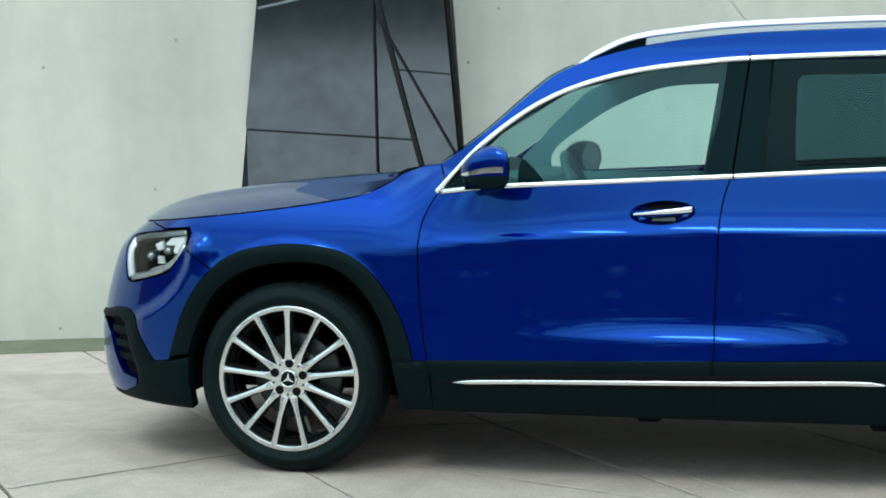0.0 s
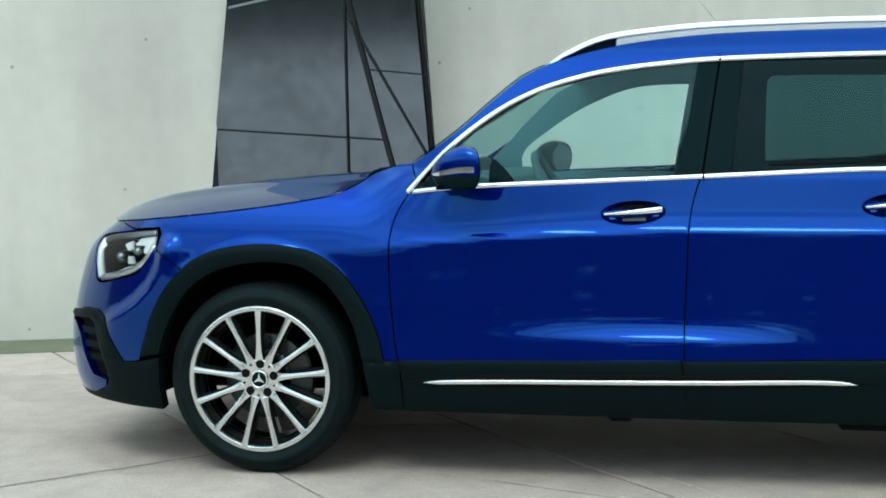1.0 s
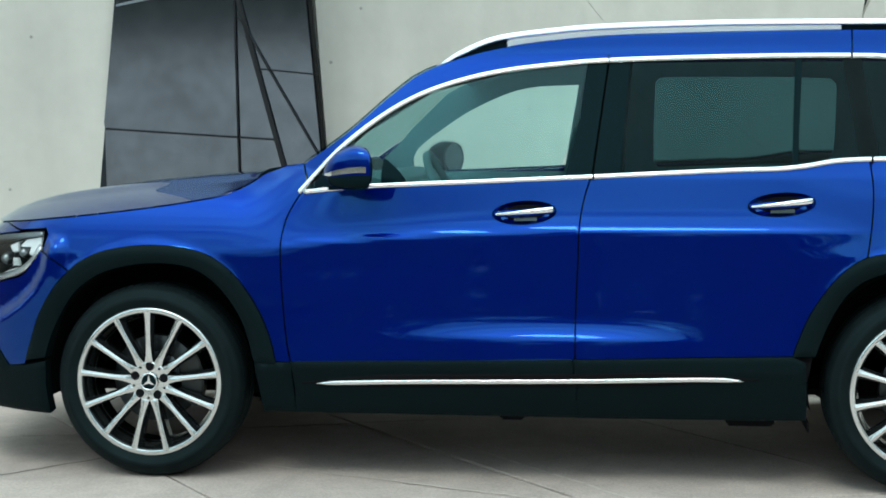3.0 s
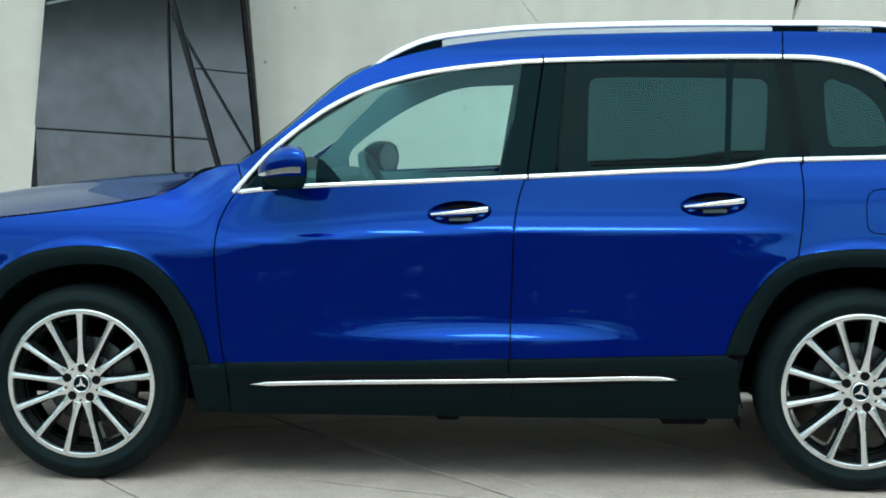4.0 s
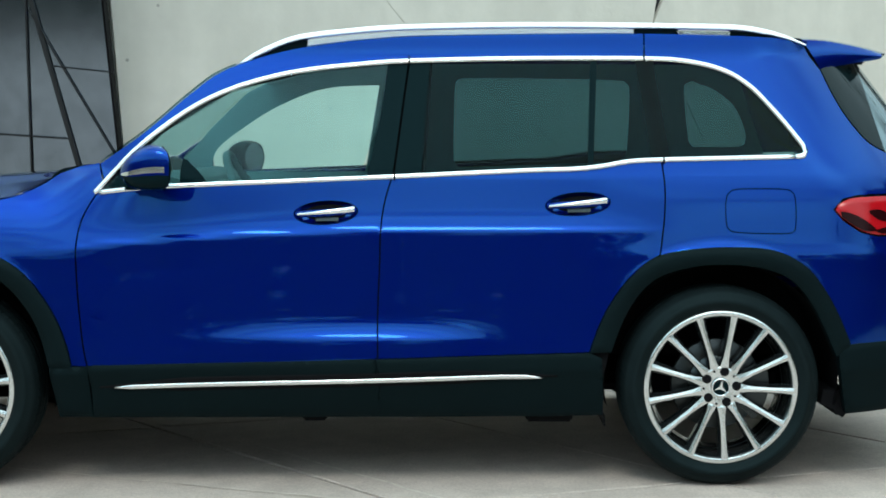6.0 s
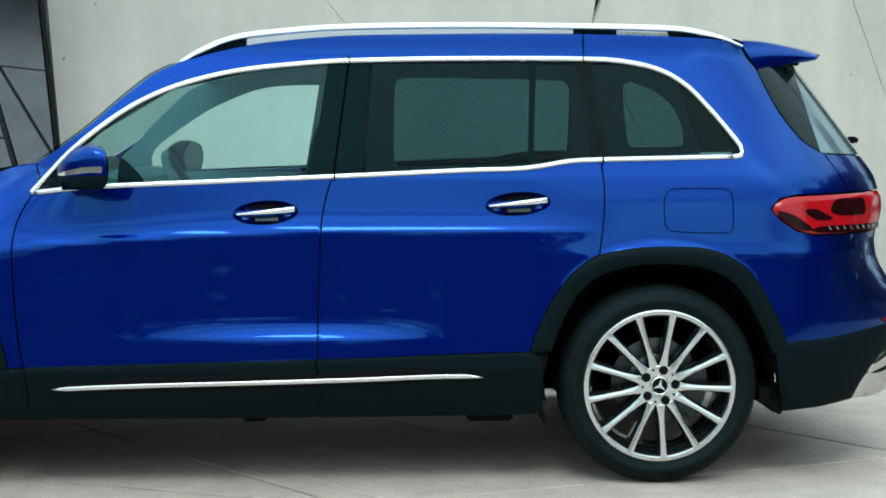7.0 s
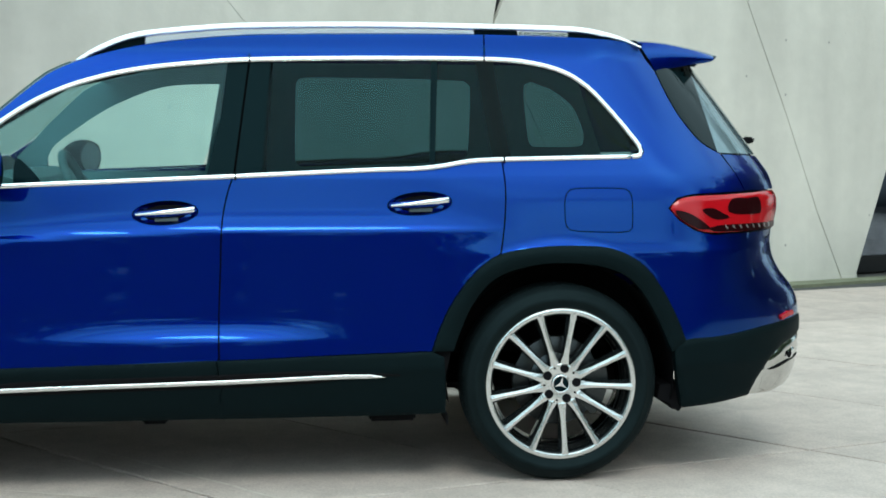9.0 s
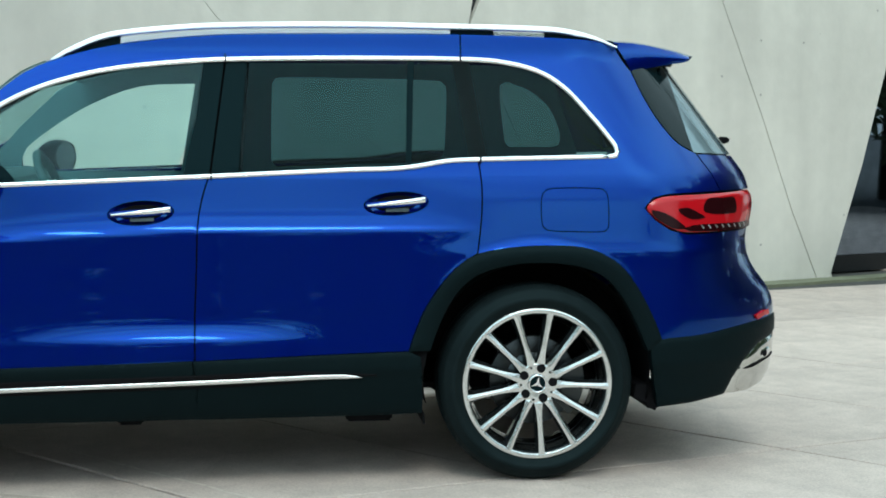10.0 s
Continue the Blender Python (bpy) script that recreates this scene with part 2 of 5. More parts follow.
def part(name, bm, material, parent, label="", smooth=False):
    me = bpy.data.meshes.new(name)
    bm.to_mesh(me)
    bm.free()
    me.materials.append(material)
    if smooth:
        me.polygons.foreach_set("use_smooth", [True] * len(me.polygons))
    ob = new(name, me)
    ob.parent = parent
    if label:
        ob["label"] = label
    return ob


def box_bm(x0, x1, y0, y1, z0, z1, bevel=0.0):
    bm = bmesh.new()
    bmesh.ops.create_cube(bm, size=1)
    for v in bm.verts:
        v.co = Vector(((x0 + x1) / 2 + v.co.x * (x1 - x0), (y0 + y1) / 2 + v.co.y * (y1 - y0), (z0 + z1) / 2 + v.co.z * (z1 - z0)))
    if bevel:
        bmesh.ops.bevel(bm, geom=bm.edges[:], offset=bevel, segments=2, affect="EDGES")
    return bm


def prism_bm(poly, y0, y1, bevel=0.0):
    """A plate with the outline poly in x, z between two y."""
    bm = bmesh.new()
    a = [bm.verts.new((x, y0, z)) for x, z in poly]
    b = [bm.verts.new((x, y1, z)) for x, z in poly]
    bm.faces.new(a)
    bm.faces.new(b[::-1])
    for i in range(len(poly)):
        j = (i + 1) % len(poly)
        bm.faces.new((a[j], a[i], b[i], b[j]))
    bmesh.ops.recalc_face_normals(bm, faces=bm.faces[:])
    if bevel:
        bmesh.ops.bevel(bm, geom=bm.edges[:], offset=bevel, segments=2, affect="EDGES")
    return bm


def curve(pts, step=0.02, closed=False):
    """Catmull-Rom through the points, sampled about every step."""
    p = [np.array(q, float) for q in pts]
    n = len(p)
    out = []
    for i in range(n if closed else n - 1):
        if closed:
            a, b, c, d = p[i - 1], p[i], p[(i + 1) % n], p[(i + 2) % n]
        else:
            a, b, c, d = p[max(i - 1, 0)], p[i], p[i + 1], p[min(i + 2, n - 1)]
        m = max(1, int(np.linalg.norm(c - b) / step))
        for k in range(m):
            t = k / m
            out.append(0.5 * (2 * b + (c - a) * t + (2 * a - 5 * b + 4 * c - d) * t * t + (3 * b - a - 3 * c + d) * t ** 3))
    if not closed:
        out.append(p[-1])
    return [tuple(q) for q in out]


def densify(poly, step):
    out = []
    for i in range(len(poly)):
        a, b = np.array(poly[i]), np.array(poly[(i + 1) % len(poly)])
        m = max(1, int(np.ceil(np.linalg.norm(b - a) / step)))
        out += [tuple(a + (b - a) * k / m) for k in range(m)]
    return out


def inside(px, pz, poly):
    q = np.array(poly)
    x1, z1 = q[:, 0], q[:, 1]
    x2, z2 = np.roll(x1, -1), np.roll(z1, -1)
    c = (z1[None] > pz[:, None]) != (z2[None] > pz[:, None])
    with np.errstate(divide="ignore", invalid="ignore"):
        xi = x1 + (pz[:, None] - z1) * (x2 - x1) / (z2 - z1)
    return (np.sum(c & (px[:, None] < xi), axis=1) % 2) == 1


def edge_distance(px, pz, poly):
    q = np.array(poly)
    a, b = q, np.roll(q, -1, axis=0)
    d = b - a
    L = np.maximum((d ** 2).sum(1), 1e-12)
    t = np.clip(((px[:, None] - a[:, 0]) * d[:, 0] + (pz[:, None] - a[:, 1]) * d[:, 1]) / L, 0, 1)
    return np.sqrt((px[:, None] - a[:, 0] - t * d[:, 0]) ** 2 + (pz[:, None] - a[:, 1] - t * d[:, 1]) ** 2).min(1)


def shrink(poly, d):
    q = np.array(poly)
    area = 0.5 * np.sum(q[:, 0] * np.roll(q[:, 1], -1) - np.roll(q[:, 0], -1) * q[:, 1])
    e = np.roll(q, -1, axis=0) - q
    e /= np.maximum(np.linalg.norm(e, axis=1, keepdims=True), 1e-9)
    n = np.stack([-e[:, 1], e[:, 0]], 1) * np.sign(area)
    m = n + np.roll(n, 1, axis=0)
    m /= np.maximum((m * n).sum(1, keepdims=True), 0.35)
    return [tuple(v) for v in q + d * m]

# ---------- the place ----------
WALL_A, WALL_SLOPE = (-2.60, 3.201), 0.405          # foot of the long concrete wall: one straight line in plan
WU = Vector((1, WALL_SLOPE, 0)).normalized()     # along the wall
WN = Vector((WALL_SLOPE, -1, 0)).normalized()    # out of the wall, towards the forecourt


def on_wall(s, d, z):
    """s metres along the wall's foot, d metres out of its face, z up."""
    return Vector((*WALL_A, 0)) + WU * s + WN * d + Vector((0, 0, z))


def wall_plate(name, poly, d0, d1, material, parent=None, label="", bevel=0.0):
    bm = prism_bm(poly, 0, 1)
    for v in bm.verts:
        v.co = on_wall(v.co.x, d0 + (d1 - d0) * v.co.y, v.co.z)
    bmesh.ops.recalc_face_normals(bm, faces=bm.faces[:])
    if bevel:
        bmesh.ops.bevel(bm, geom=bm.edges[:], offset=bevel, segments=1, affect="EDGES")
    me = bpy.data.meshes.new(name)
    bm.to_mesh(me)
    bm.free()
    me.materials.append(material)
    ob = new(name, me)
    if parent:
        ob.parent = parent
    if label:
        ob["label"] = label
    return ob


ground = obj("ground", [(-400, -400, -0.02), (400, -400, -0.02), (400, 400, -0.02), (-400, 400, -0.02)], [(0, 1, 2, 3)], JOINT)
tagged(ground, "grey jointed concrete forecourt reaching to the horizon", "ground", kind="structure")

WALL_H = 4.8
for name, poly, d, label in (
    ("wall_1", [(-14, -0.05), (1.041, -0.05), (1.213, 1.678), (1.526, WALL_H), (-14, WALL_H)], 0.0, "pale fair-faced concrete wall with faint stains and a raked edge"),
    ("wall_2", [(2.676, -0.05), (7.375, -0.05), (4.498, 2.041), (4.400, 2.156), (3.465, 3.496), (2.774, WALL_H), (2.336, WALL_H), (2.525, 2.143)], 0.0, "pale fair-faced concrete wall panel"),
    ("wall_3", [(7.381, -0.05), (7.569, -0.05), (6.474, 2.069), (6.509, 2.277), (6.909, WALL_H), (2.780, WALL_H), (3.471, 3.496), (4.406, 2.156), (4.504, 2.041)], 0.0, "pale concrete wall panel above a slanting joint"),
    ("wall_4", [(7.575, -0.05), (10.029, -0.05), (9.692, 0.617), (9.350, 1.394), (8.921, 2.291), (7.783, WALL_H), (7.686, WALL_H), (6.577, 2.277), (6.482, 2.069)], 0.0, "pale concrete wall panel beside a slanting joint"),
    ("wall_5", [(10.034, -0.05), (10.134, -0.05), (10.516, 0.998), (10.777, 1.848), (11.663, WALL_H), (7.789, WALL_H), (8.926, 2.291), (9.355, 1.394), (9.697, 0.617)], 0.004, "pale concrete wall panel with a raked end"),
):
    tagged(wall_plate(name, poly, d, -0.35, CONC), label, "wall", kind="structure")
# added backing, coloured near black so the space behind the openings looks unlit
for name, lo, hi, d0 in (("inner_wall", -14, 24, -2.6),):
    tagged(wall_plate(name, [(lo, -0.05), (hi, -0.05), (hi, WALL_H), (lo, WALL_H)], d0, d0 - 0.2, VOID), "near-black backing wall added behind the glazing", "wall", kind="structure")
for poly in ([(3.6, 0.0), (8.0, 0.0), (6.3, 2.0), (5.0, 3.6), (3.2, 4.6), (2.7, 4.6)], [(8.0, 0.0), (10.2, 0.0), (9.9, 0.7), (9.3, 2.3), (8.2, 4.6), (7.6, 4.6), (8.6, 2.3)]):
    tagged(wall_plate("wall_joint_core", poly, -0.006, -0.34, JOINTFILL), "grey recessed filler in the wall joints", "wall joint", kind="structure")
gv = [on_wall(s_, d_, z_) for z_ in (-0.02, 0.006) for s_, d_ in ((-14, 0.0), (24, 0.0), (24, 0.16), (10, 0.22), (-2, 0.62), (-14, 0.66))]
gutter = obj("gutter", gv, [(6, 11, 10, 9, 8, 7), (0, 6, 7, 1), (2, 1, 7, 8), (3, 2, 8, 9), (4, 3, 9, 10), (5, 4, 10, 11), (0, 5, 11, 6)], MOSS, smooth=False)
tagged(gutter, "dark mossy drainage strip along the wall foot", "gutter", kind="structure")
roof_slab = wall_plate("canopy_slab", [(-14, WALL_H + 0.004), (24, WALL_H + 0.004), (24, WALL_H + 0.3), (-14, WALL_H + 0.3)], 0.05, -2.8, CONC)
tagged(roof_slab, "flat concrete roof slab of the building", "roof", kind="structure")

# --- mirror-coated glazing; the first pane stands askew to the wall and leans out ---
GLASS_Y, GLASS_LEAN = 4.22, 0.084


def glass_y(x):
    """Plan of the pane: it stands askew to the wall line and leaves it towards its inner end."""
    return 3.665 - 0.08 * (x + 1.65)


def glass_plate(name, poly, y0, y1, material, parent):
    bm = prism_bm(poly, y0, y1)
    for v in bm.verts:
        v.co.y += glass_y(v.co.x) - GLASS_Y - GLASS_LEAN * (v.co.z - 1.2)
    return part(name, bm, material, parent)


window_1 = tagged(new("window_1"), "dark mirror-coated glazing with black diagonal bars and level lines for mirrored paving joints in a raked opening", "window", kind="structure")
glass_plate("pane", [(-1.72, 0), (-0.022, 0), (-0.301, 4.0), (-1.190, 4.0), (-1.400, 2.1), (-1.565, 1.0)], GLASS_Y, GLASS_Y + 0.02, PANE, window_1)
glass_plate("jamb", [(-0.021, 0), (-0.008, 0), (-0.286, 4.0), (-0.300, 4.0)], GLASS_Y - 0.012, GLASS_Y + 0.10, GAP, window_1)
# black bars; the last two, nearly level, imitate paving joints reflected in the pane
for (ax, az), (bx, bz), w in (((-0.612, 2.60), (-0.640, 0.10), 0.009), ((-0.720, 2.598), (-0.288, 0.870), 0.027), ((-0.600, 2.001), (-0.090, 1.101), 0.009), ((-1.500, 1.317), (-0.395, 1.244), 0.010), ((-0.470, 1.674), (-0.105, 1.635), 0.008)):
    t_ = np.array([bx - ax, bz - az])
    n_ = np.array([-t_[1], t_[0]]) / np.linalg.norm(t_) * w / 2
    a_, b_ = np.array([ax, az]), np.array([bx, bz])
    glass_plate("mullion", [tuple(p) for p in (a_ - n_, b_ - n_, b_ + n_, a_ + n_)], GLASS_Y - 0.018, GLASS_Y - 0.002, BLACKSTEEL, window_1)
glass_plate("tie_bar", [(-1.385, 2.070), (-1.00, 2.136), (-1.00, 2.150), (-1.383, 2.084)], GLASS_Y - 0.018, GLASS_Y - 0.002, SLATE, window_1)
window_2 = tagged(new("window_2"), "dark mirror-coated glazing beside the raked wall end", "window", kind="structure")
wall_plate("pane", [(9.9, 0.15), (20.0, 0.15), (20.0, 4.4), (9.9, 4.4)], -0.40, -0.42, CLEARPANE, window_2)
wall_plate("bottom_rail", [(9.9, 0.0), (20.0, 0.0), (20.0, 0.146), (9.9, 0.146)], -0.36, -0.43, BLACKSTEEL, window_2)

# no glazing: a black sheet set in the open wedge for its shade
window_3 = tagged(new("window_3"), "dark backing sheet for the shaded wedge gap between two concrete panels", "window", kind="structure")
wall_plate("pane", [(6.42, 2.0), (6.56, 2.0), (7.75, 4.75), (6.86, 4.75), (6.46, 2.3)], -0.05, -0.07, BLACKSTEEL, window_3)

# --- what the glass and the paint mirror: a low stone wall and trees across the forecourt ---
stone_wall = tagged(new("stone_wall"), "low dark rubble stone wall across the forecourt", "wall", kind="structure")
STONE = mat("dark_rubble_stone", (0.105, 0.110, 0.088), 0.9, var=0.4, scale=2.0, bump=0.5, bscale=8, rand=0.5)
sb = box_bm(-0.5, 0.5, -0.25, 0.25, -0.5, 0.5, 0.06)
sme = bpy.data.meshes.new("stone")
sb.to_mesh(sme)
sb.free()
sme.materials.append(STONE)
rs = random.Random(4)
# top course and both side runs are unseen additions that darken the paint's reflections
for row in range(4):
    for ax_, at_, lo_, hi_ in (("x", -15.0, -42.0, 44.0), ("y", 16.2, -14.6, 3.0), ("y", -16.0, -14.6, 0.0)):
        x_ = lo_ + rs.uniform(0, 1)
        while x_ < hi_:
            w_ = rs.uniform(1.1, 2.3)
            ob = new("stone", sme)
            ob.parent = stone_wall
            off_ = at_ + rs.uniform(-0.05, 0.05)
            loc_ = (x_ + w_ / 2, off_, 0.22 + row * 0.44) if ax_ == "x" else (off_, x_ + w_ / 2, 0.22 + row * 0.44)
            ob.matrix_basis = Matrix.LocRotScale(loc_, Euler((0, 0, 0 if ax_ == "x" else math.pi / 2 + rs.uniform(-0.02, 0.02))), (w_ * 0.985, 1, 0.43))
            x_ += w_
LEAF = mat("tree_leaves", (0.045, 0.075, 0.025), 0.6, var=0.4, scale=3)
BARK = mat("tree_bark", (0.07, 0.055, 0.04), 0.9, var=0.3, scale=8, bump=0.5, bscale=30)


def make_tree(seed):
    r = random.Random(seed)
    t = tagged(new("tree"), "leafy broad tree standing behind the stone wall", "tree", "trees across the forecourt")
    bm = bmesh.new()
    bmesh.ops.create_cone(bm, segments=10, radius1=0.22, radius2=0.10, depth=2.6, matrix=Matrix.Translation((0, 0, 1.3)))
    for i in range(7):
        a, e = i * 0.9 + r.uniform(-0.2, 0.2), r.uniform(0.5, 1.0)
        m = pose(0, 0, 1.5 + 0.2 * i, 0, math.degrees(e), math.degrees(a)) @ Matrix.Translation((0, 0, 0.8))
        bmesh.ops.create_cone(bm, segments=6, radius1=0.07, radius2=0.02, depth=1.7, matrix=m)
    part("trunk", bm, BARK, t)
    vs, fs = [], []
    for _ in range(46):
        a, rad, h = r.uniform(0, 6.28), 2.1 * math.sqrt(r.random()), r.uniform(1.2, 5.0)
        rad *= max(0.25, 1 - abs(h - 2.9) / 3.0)
        c = np.array([rad * math.cos(a), rad * math.sin(a), h])
        for _ in range(42):
            p = c + np.array([r.gauss(0, 0.36), r.gauss(0, 0.36), r.gauss(0, 0.30)])
            u, v = Vector((r.gauss(0, 1), r.gauss(0, 1), r.gauss(0, 1))).normalized(), Vector((r.gauss(0, 1), r.gauss(0, 1), r.gauss(0, 1))).normalized()
            s_, k = r.uniform(0.10, 0.20), len(vs)
            vs += [tuple(p - s_ * np.array(u)), tuple(p + 0.6 * s_ * np.array(v)), tuple(p + s_ * np.array(u)), tuple(p - 0.6 * s_ * np.array(v))]
            fs.append((k, k + 1, k + 2, k + 3))
    obj("crown", vs, fs, LEAF, t, smooth=False)
    return t


t_a, t_b = make_tree(1), make_tree(2)
t_a.matrix_basis, t_b.matrix_basis = pose(-30, -17.2, 0), pose(-26.9, -17.8, 0)
# side rows of trees, added out of view to darken what the car ends mirror
for i, (x_, y_) in enumerate([(17.5 + rs.uniform(-0.8, 0.8), -14.5 + 2.7 * k) for k in range(9)] + [(-17 + rs.uniform(-0.8, 0.8), -14.5 + 2.7 * k) for k in range(5)]):
    m_ = pose(x_, y_, 0, 0, 0, rs.uniform(0, 360)) @ Matrix.Scale(rs.uniform(0.85, 1.15), 4)
    if x_ > 0:                                     # an added taller row behind, for a darker mirrored right side
        big = copy_thing((t_a, t_b)[i % 2], pose(x_ + 4, y_ + 1, 0, 0, 0, 70 * i) @ Matrix.Scale(2.3, 4))
        big.scale = (2.3, 2.3, 2.3)
    cp = copy_thing((t_a, t_b)[i % 2], m_)
    cp.scale = m_.to_scale()
for i in range(20):
    m_ = pose(-23.8 + 3.1 * i + rs.uniform(-0.5, 0.5), -17.4 + rs.uniform(-0.6, 0.6), 0, 0, 0, rs.uniform(0, 360)) @ Matrix.Scale(rs.uniform(0.8, 1.15), 4)
    cp = copy_thing((t_a, t_b)[i % 2], m_)
    cp.scale = m_.to_scale()

# ---------- the car ----------
YC = 0.912                     # the car's middle plane; its near flank lies about y = 0
car = new("car")
tagged(car, "glossy cobalt blue compact SUV with black cladding, parked on concrete", "car")


def table(points, sigma):
    z = np.arange(-0.2, 2.2, 0.004)
    v = np.interp(z, [p[0] for p in points], [p[1] for p in points])
    k = np.exp(-0.5 * (np.arange(-60, 61) * 0.004 / sigma) ** 2)
    v = np.convolve(np.pad(v, 60, mode="edge"), k / k.sum(), mode="valid")
    return lambda q: np.interp(q, z, v)


UPPER = [(0.934, 0.0116), (0.944, 0.0200), (0.953, 0.0226), (0.976, 0.0300), (1.004, 0.0368), (1.05, 0.0457), (1.08, 0.0511), (1.12, 0.0583), (1.16, 0.0715), (1.55, 0.206), (1.575, 0.2135), (1.6, 0.2185), (1.64, 0.226), (1.68, 0.234)]
PROFILE = table([(0.22, 0.035), (0.30, 0.006), (0.40, -0.014), (0.435, -0.0245), (0.545, -0.0135), (0.61, -0.008), (0.655, -0.005), (0.72, 0.0), (0.82, 0.006)] + UPPER, 0.005)
PROFILE_END = table([(0.22, 0.035), (0.30, 0.012), (0.40, -0.009), (0.43, -0.018), (0.60, -0.008), (0.75, 0.001), (0.845, 0.007), (0.854, 0.0095), (0.880, 0.0150), (0.91, 0.0200), (0.95, 0.0260), (1.00, 0.0335), (1.04, 0.0397), (1.08, 0.0482)] + UPPER[7:], 0.006)
BULGE = table([(0.24, 0.2), (0.40, 0.8), (0.48, 1.0), (0.546, 1.0)] + [(0.546 + 0.0085 * k, (1 - k / 12) ** 3) for k in range(1, 13)], 0.004)
FRONT_W = table([(0.22, 0.645), (0.32, 0.680), (0.55, 0.680), (0.67, 0.658), (0.817, 0.612), (0.89, 0.564), (0.94, 0.47), (1.0, 0.43)], 0.03)
REAR_X = table([(1.05, 3.2), (1.6, 2.93)], 0.05)
REAR_W = table([(0.25, 0.62), (0.35, 0.665), (0.60, 0.682), (0.67, 0.660), (0.74, 0.600), (0.80, 0.568), (0.86, 0.560), (0.92, 0.571), (1.0, 0.594), (1.07, 0.596),
                (1.12, 0.606), (1.20, 0.592), (1.40, 0.556), (1.56, 0.525), (1.66, 0.50)], 0.02)


REAR_W0 = table([(0.25, 0.62), (0.35, 0.665), (0.60, 0.682), (0.80, 0.664), (0.92, 0.638), (1.04, 0.612), (1.12, 0.606), (1.20, 0.592), (1.40, 0.556), (1.56, 0.525), (1.66, 0.50)], 0.03)
BROW = [(-0.372, 0.880), (-0.381, 0.840), (-0.398, 0.775), (-0.440, 0.705), (-0.500, 0.648), (-0.570, 0.605), (-0.650, 0.572)]


def smoothstep(a, b, x):
    t = np.clip((x - a) / (b - a), 0, 1)
    return t * t * (3 - 2 * t)


def flank(x, z):
    """y of the body's near side."""
    end = 1 - smoothstep(0.25, 0.70, x) * (1 - smoothstep(2.25, 2.75, x))
    # the shoulder line climbs along the front door
    climb = 0.062 * (1 - np.clip((x - 0.45) / 1.15, 0, 1)) ** 1.6
    band = smoothstep(0.70, 0.84, z) * (1 - smoothstep(0.93, 1.10, z))
    zs = z + climb * band
    y = PROFILE(zs) * (1 - end) + PROFILE_END(z) * end
    s = np.clip((-0.28 - x) / FRONT_W(z), 0, 0.9995)
    y = y + 0.55 * (1 - np.sqrt(1 - s ** 2))
    k = smoothstep(3.42, 3.72, x)
    s = np.clip((x - REAR_X(z)) / (REAR_W0(z) * (1 - k) + REAR_W(z) * k), 0, 0.9995)
    y = y + 0.50 * (1 - np.sqrt(1 - s ** 2))
    lean = 1 - smoothstep(0.35, 0.75, x)
    y = y + lean * 1.3 * np.clip(z - 0.86, 0, 0.3) ** 2
    # flares round the wheel arches
    for cx, r in ((0.0, 0.492), (2.83, 0.487)):
        e = np.hypot(x - cx, z - 0.38) - r
        y = y - 0.008 * np.exp(-(np.clip(e, 0, 1) / 0.020) ** 2) * smoothstep(0.68, 0.84, z)
    # the bow that runs from the headlamp down into the bumper
    q = np.array(BROW)
    px, pz = np.atleast_1d(np.asarray(x, float)).ravel(), np.atleast_1d(np.asarray(z, float)).ravel()
    dx, dz = q[1:, 0] - q[:-1, 0], q[1:, 1] - q[:-1, 1]
    t = np.clip(((px[:, None] - q[:-1, 0]) * dx + (pz[:, None] - q[:-1, 1]) * dz) / (dx * dx + dz * dz), 0, 1)
    ex, ez = px[:, None] - q[:-1, 0] - t * dx, pz[:, None] - q[:-1, 1] - t * dz
    d = np.hypot(ex, ez)
    i = d.argmin(1)
    r = np.arange(len(px))
    side = np.sign(ez[r, i] * -dx[i] + ex[r, i] * dz[i])
    sd = side * d[r, i]                                  # > 0: above and ahead of the bow
    lift = 0.030 * smoothstep(0.040, -0.012, sd) * smoothstep(-0.16, -0.01, sd) * (1 - smoothstep(-0.36, -0.30, px)) * (1 - smoothstep(0.86, 0.92, pz)) * smoothstep(-0.70, -0.60, px)
    y = y - lift.reshape(np.shape(y))
    # the swelling low on the doors, strongest at their meeting
    y = y - 0.021 * BULGE(z) * smoothstep(0.76, 1.50, x) * (1 - smoothstep(1.62, 2.12, x))
    return y


def flank_normal(x, z):
    h = 0.004
    fx = (flank(x + h, z) - flank(x - h, z)) / (2 * h)
    fz = (flank(x, z + h) - flank(x, z - h)) / (2 * h)
    n = np.stack([fx, -np.ones_like(fx), fz], -1)
    return n / np.linalg.norm(n, axis=-1, keepdims=True)


from mathutils.geometry import delaunay_2d_cdt


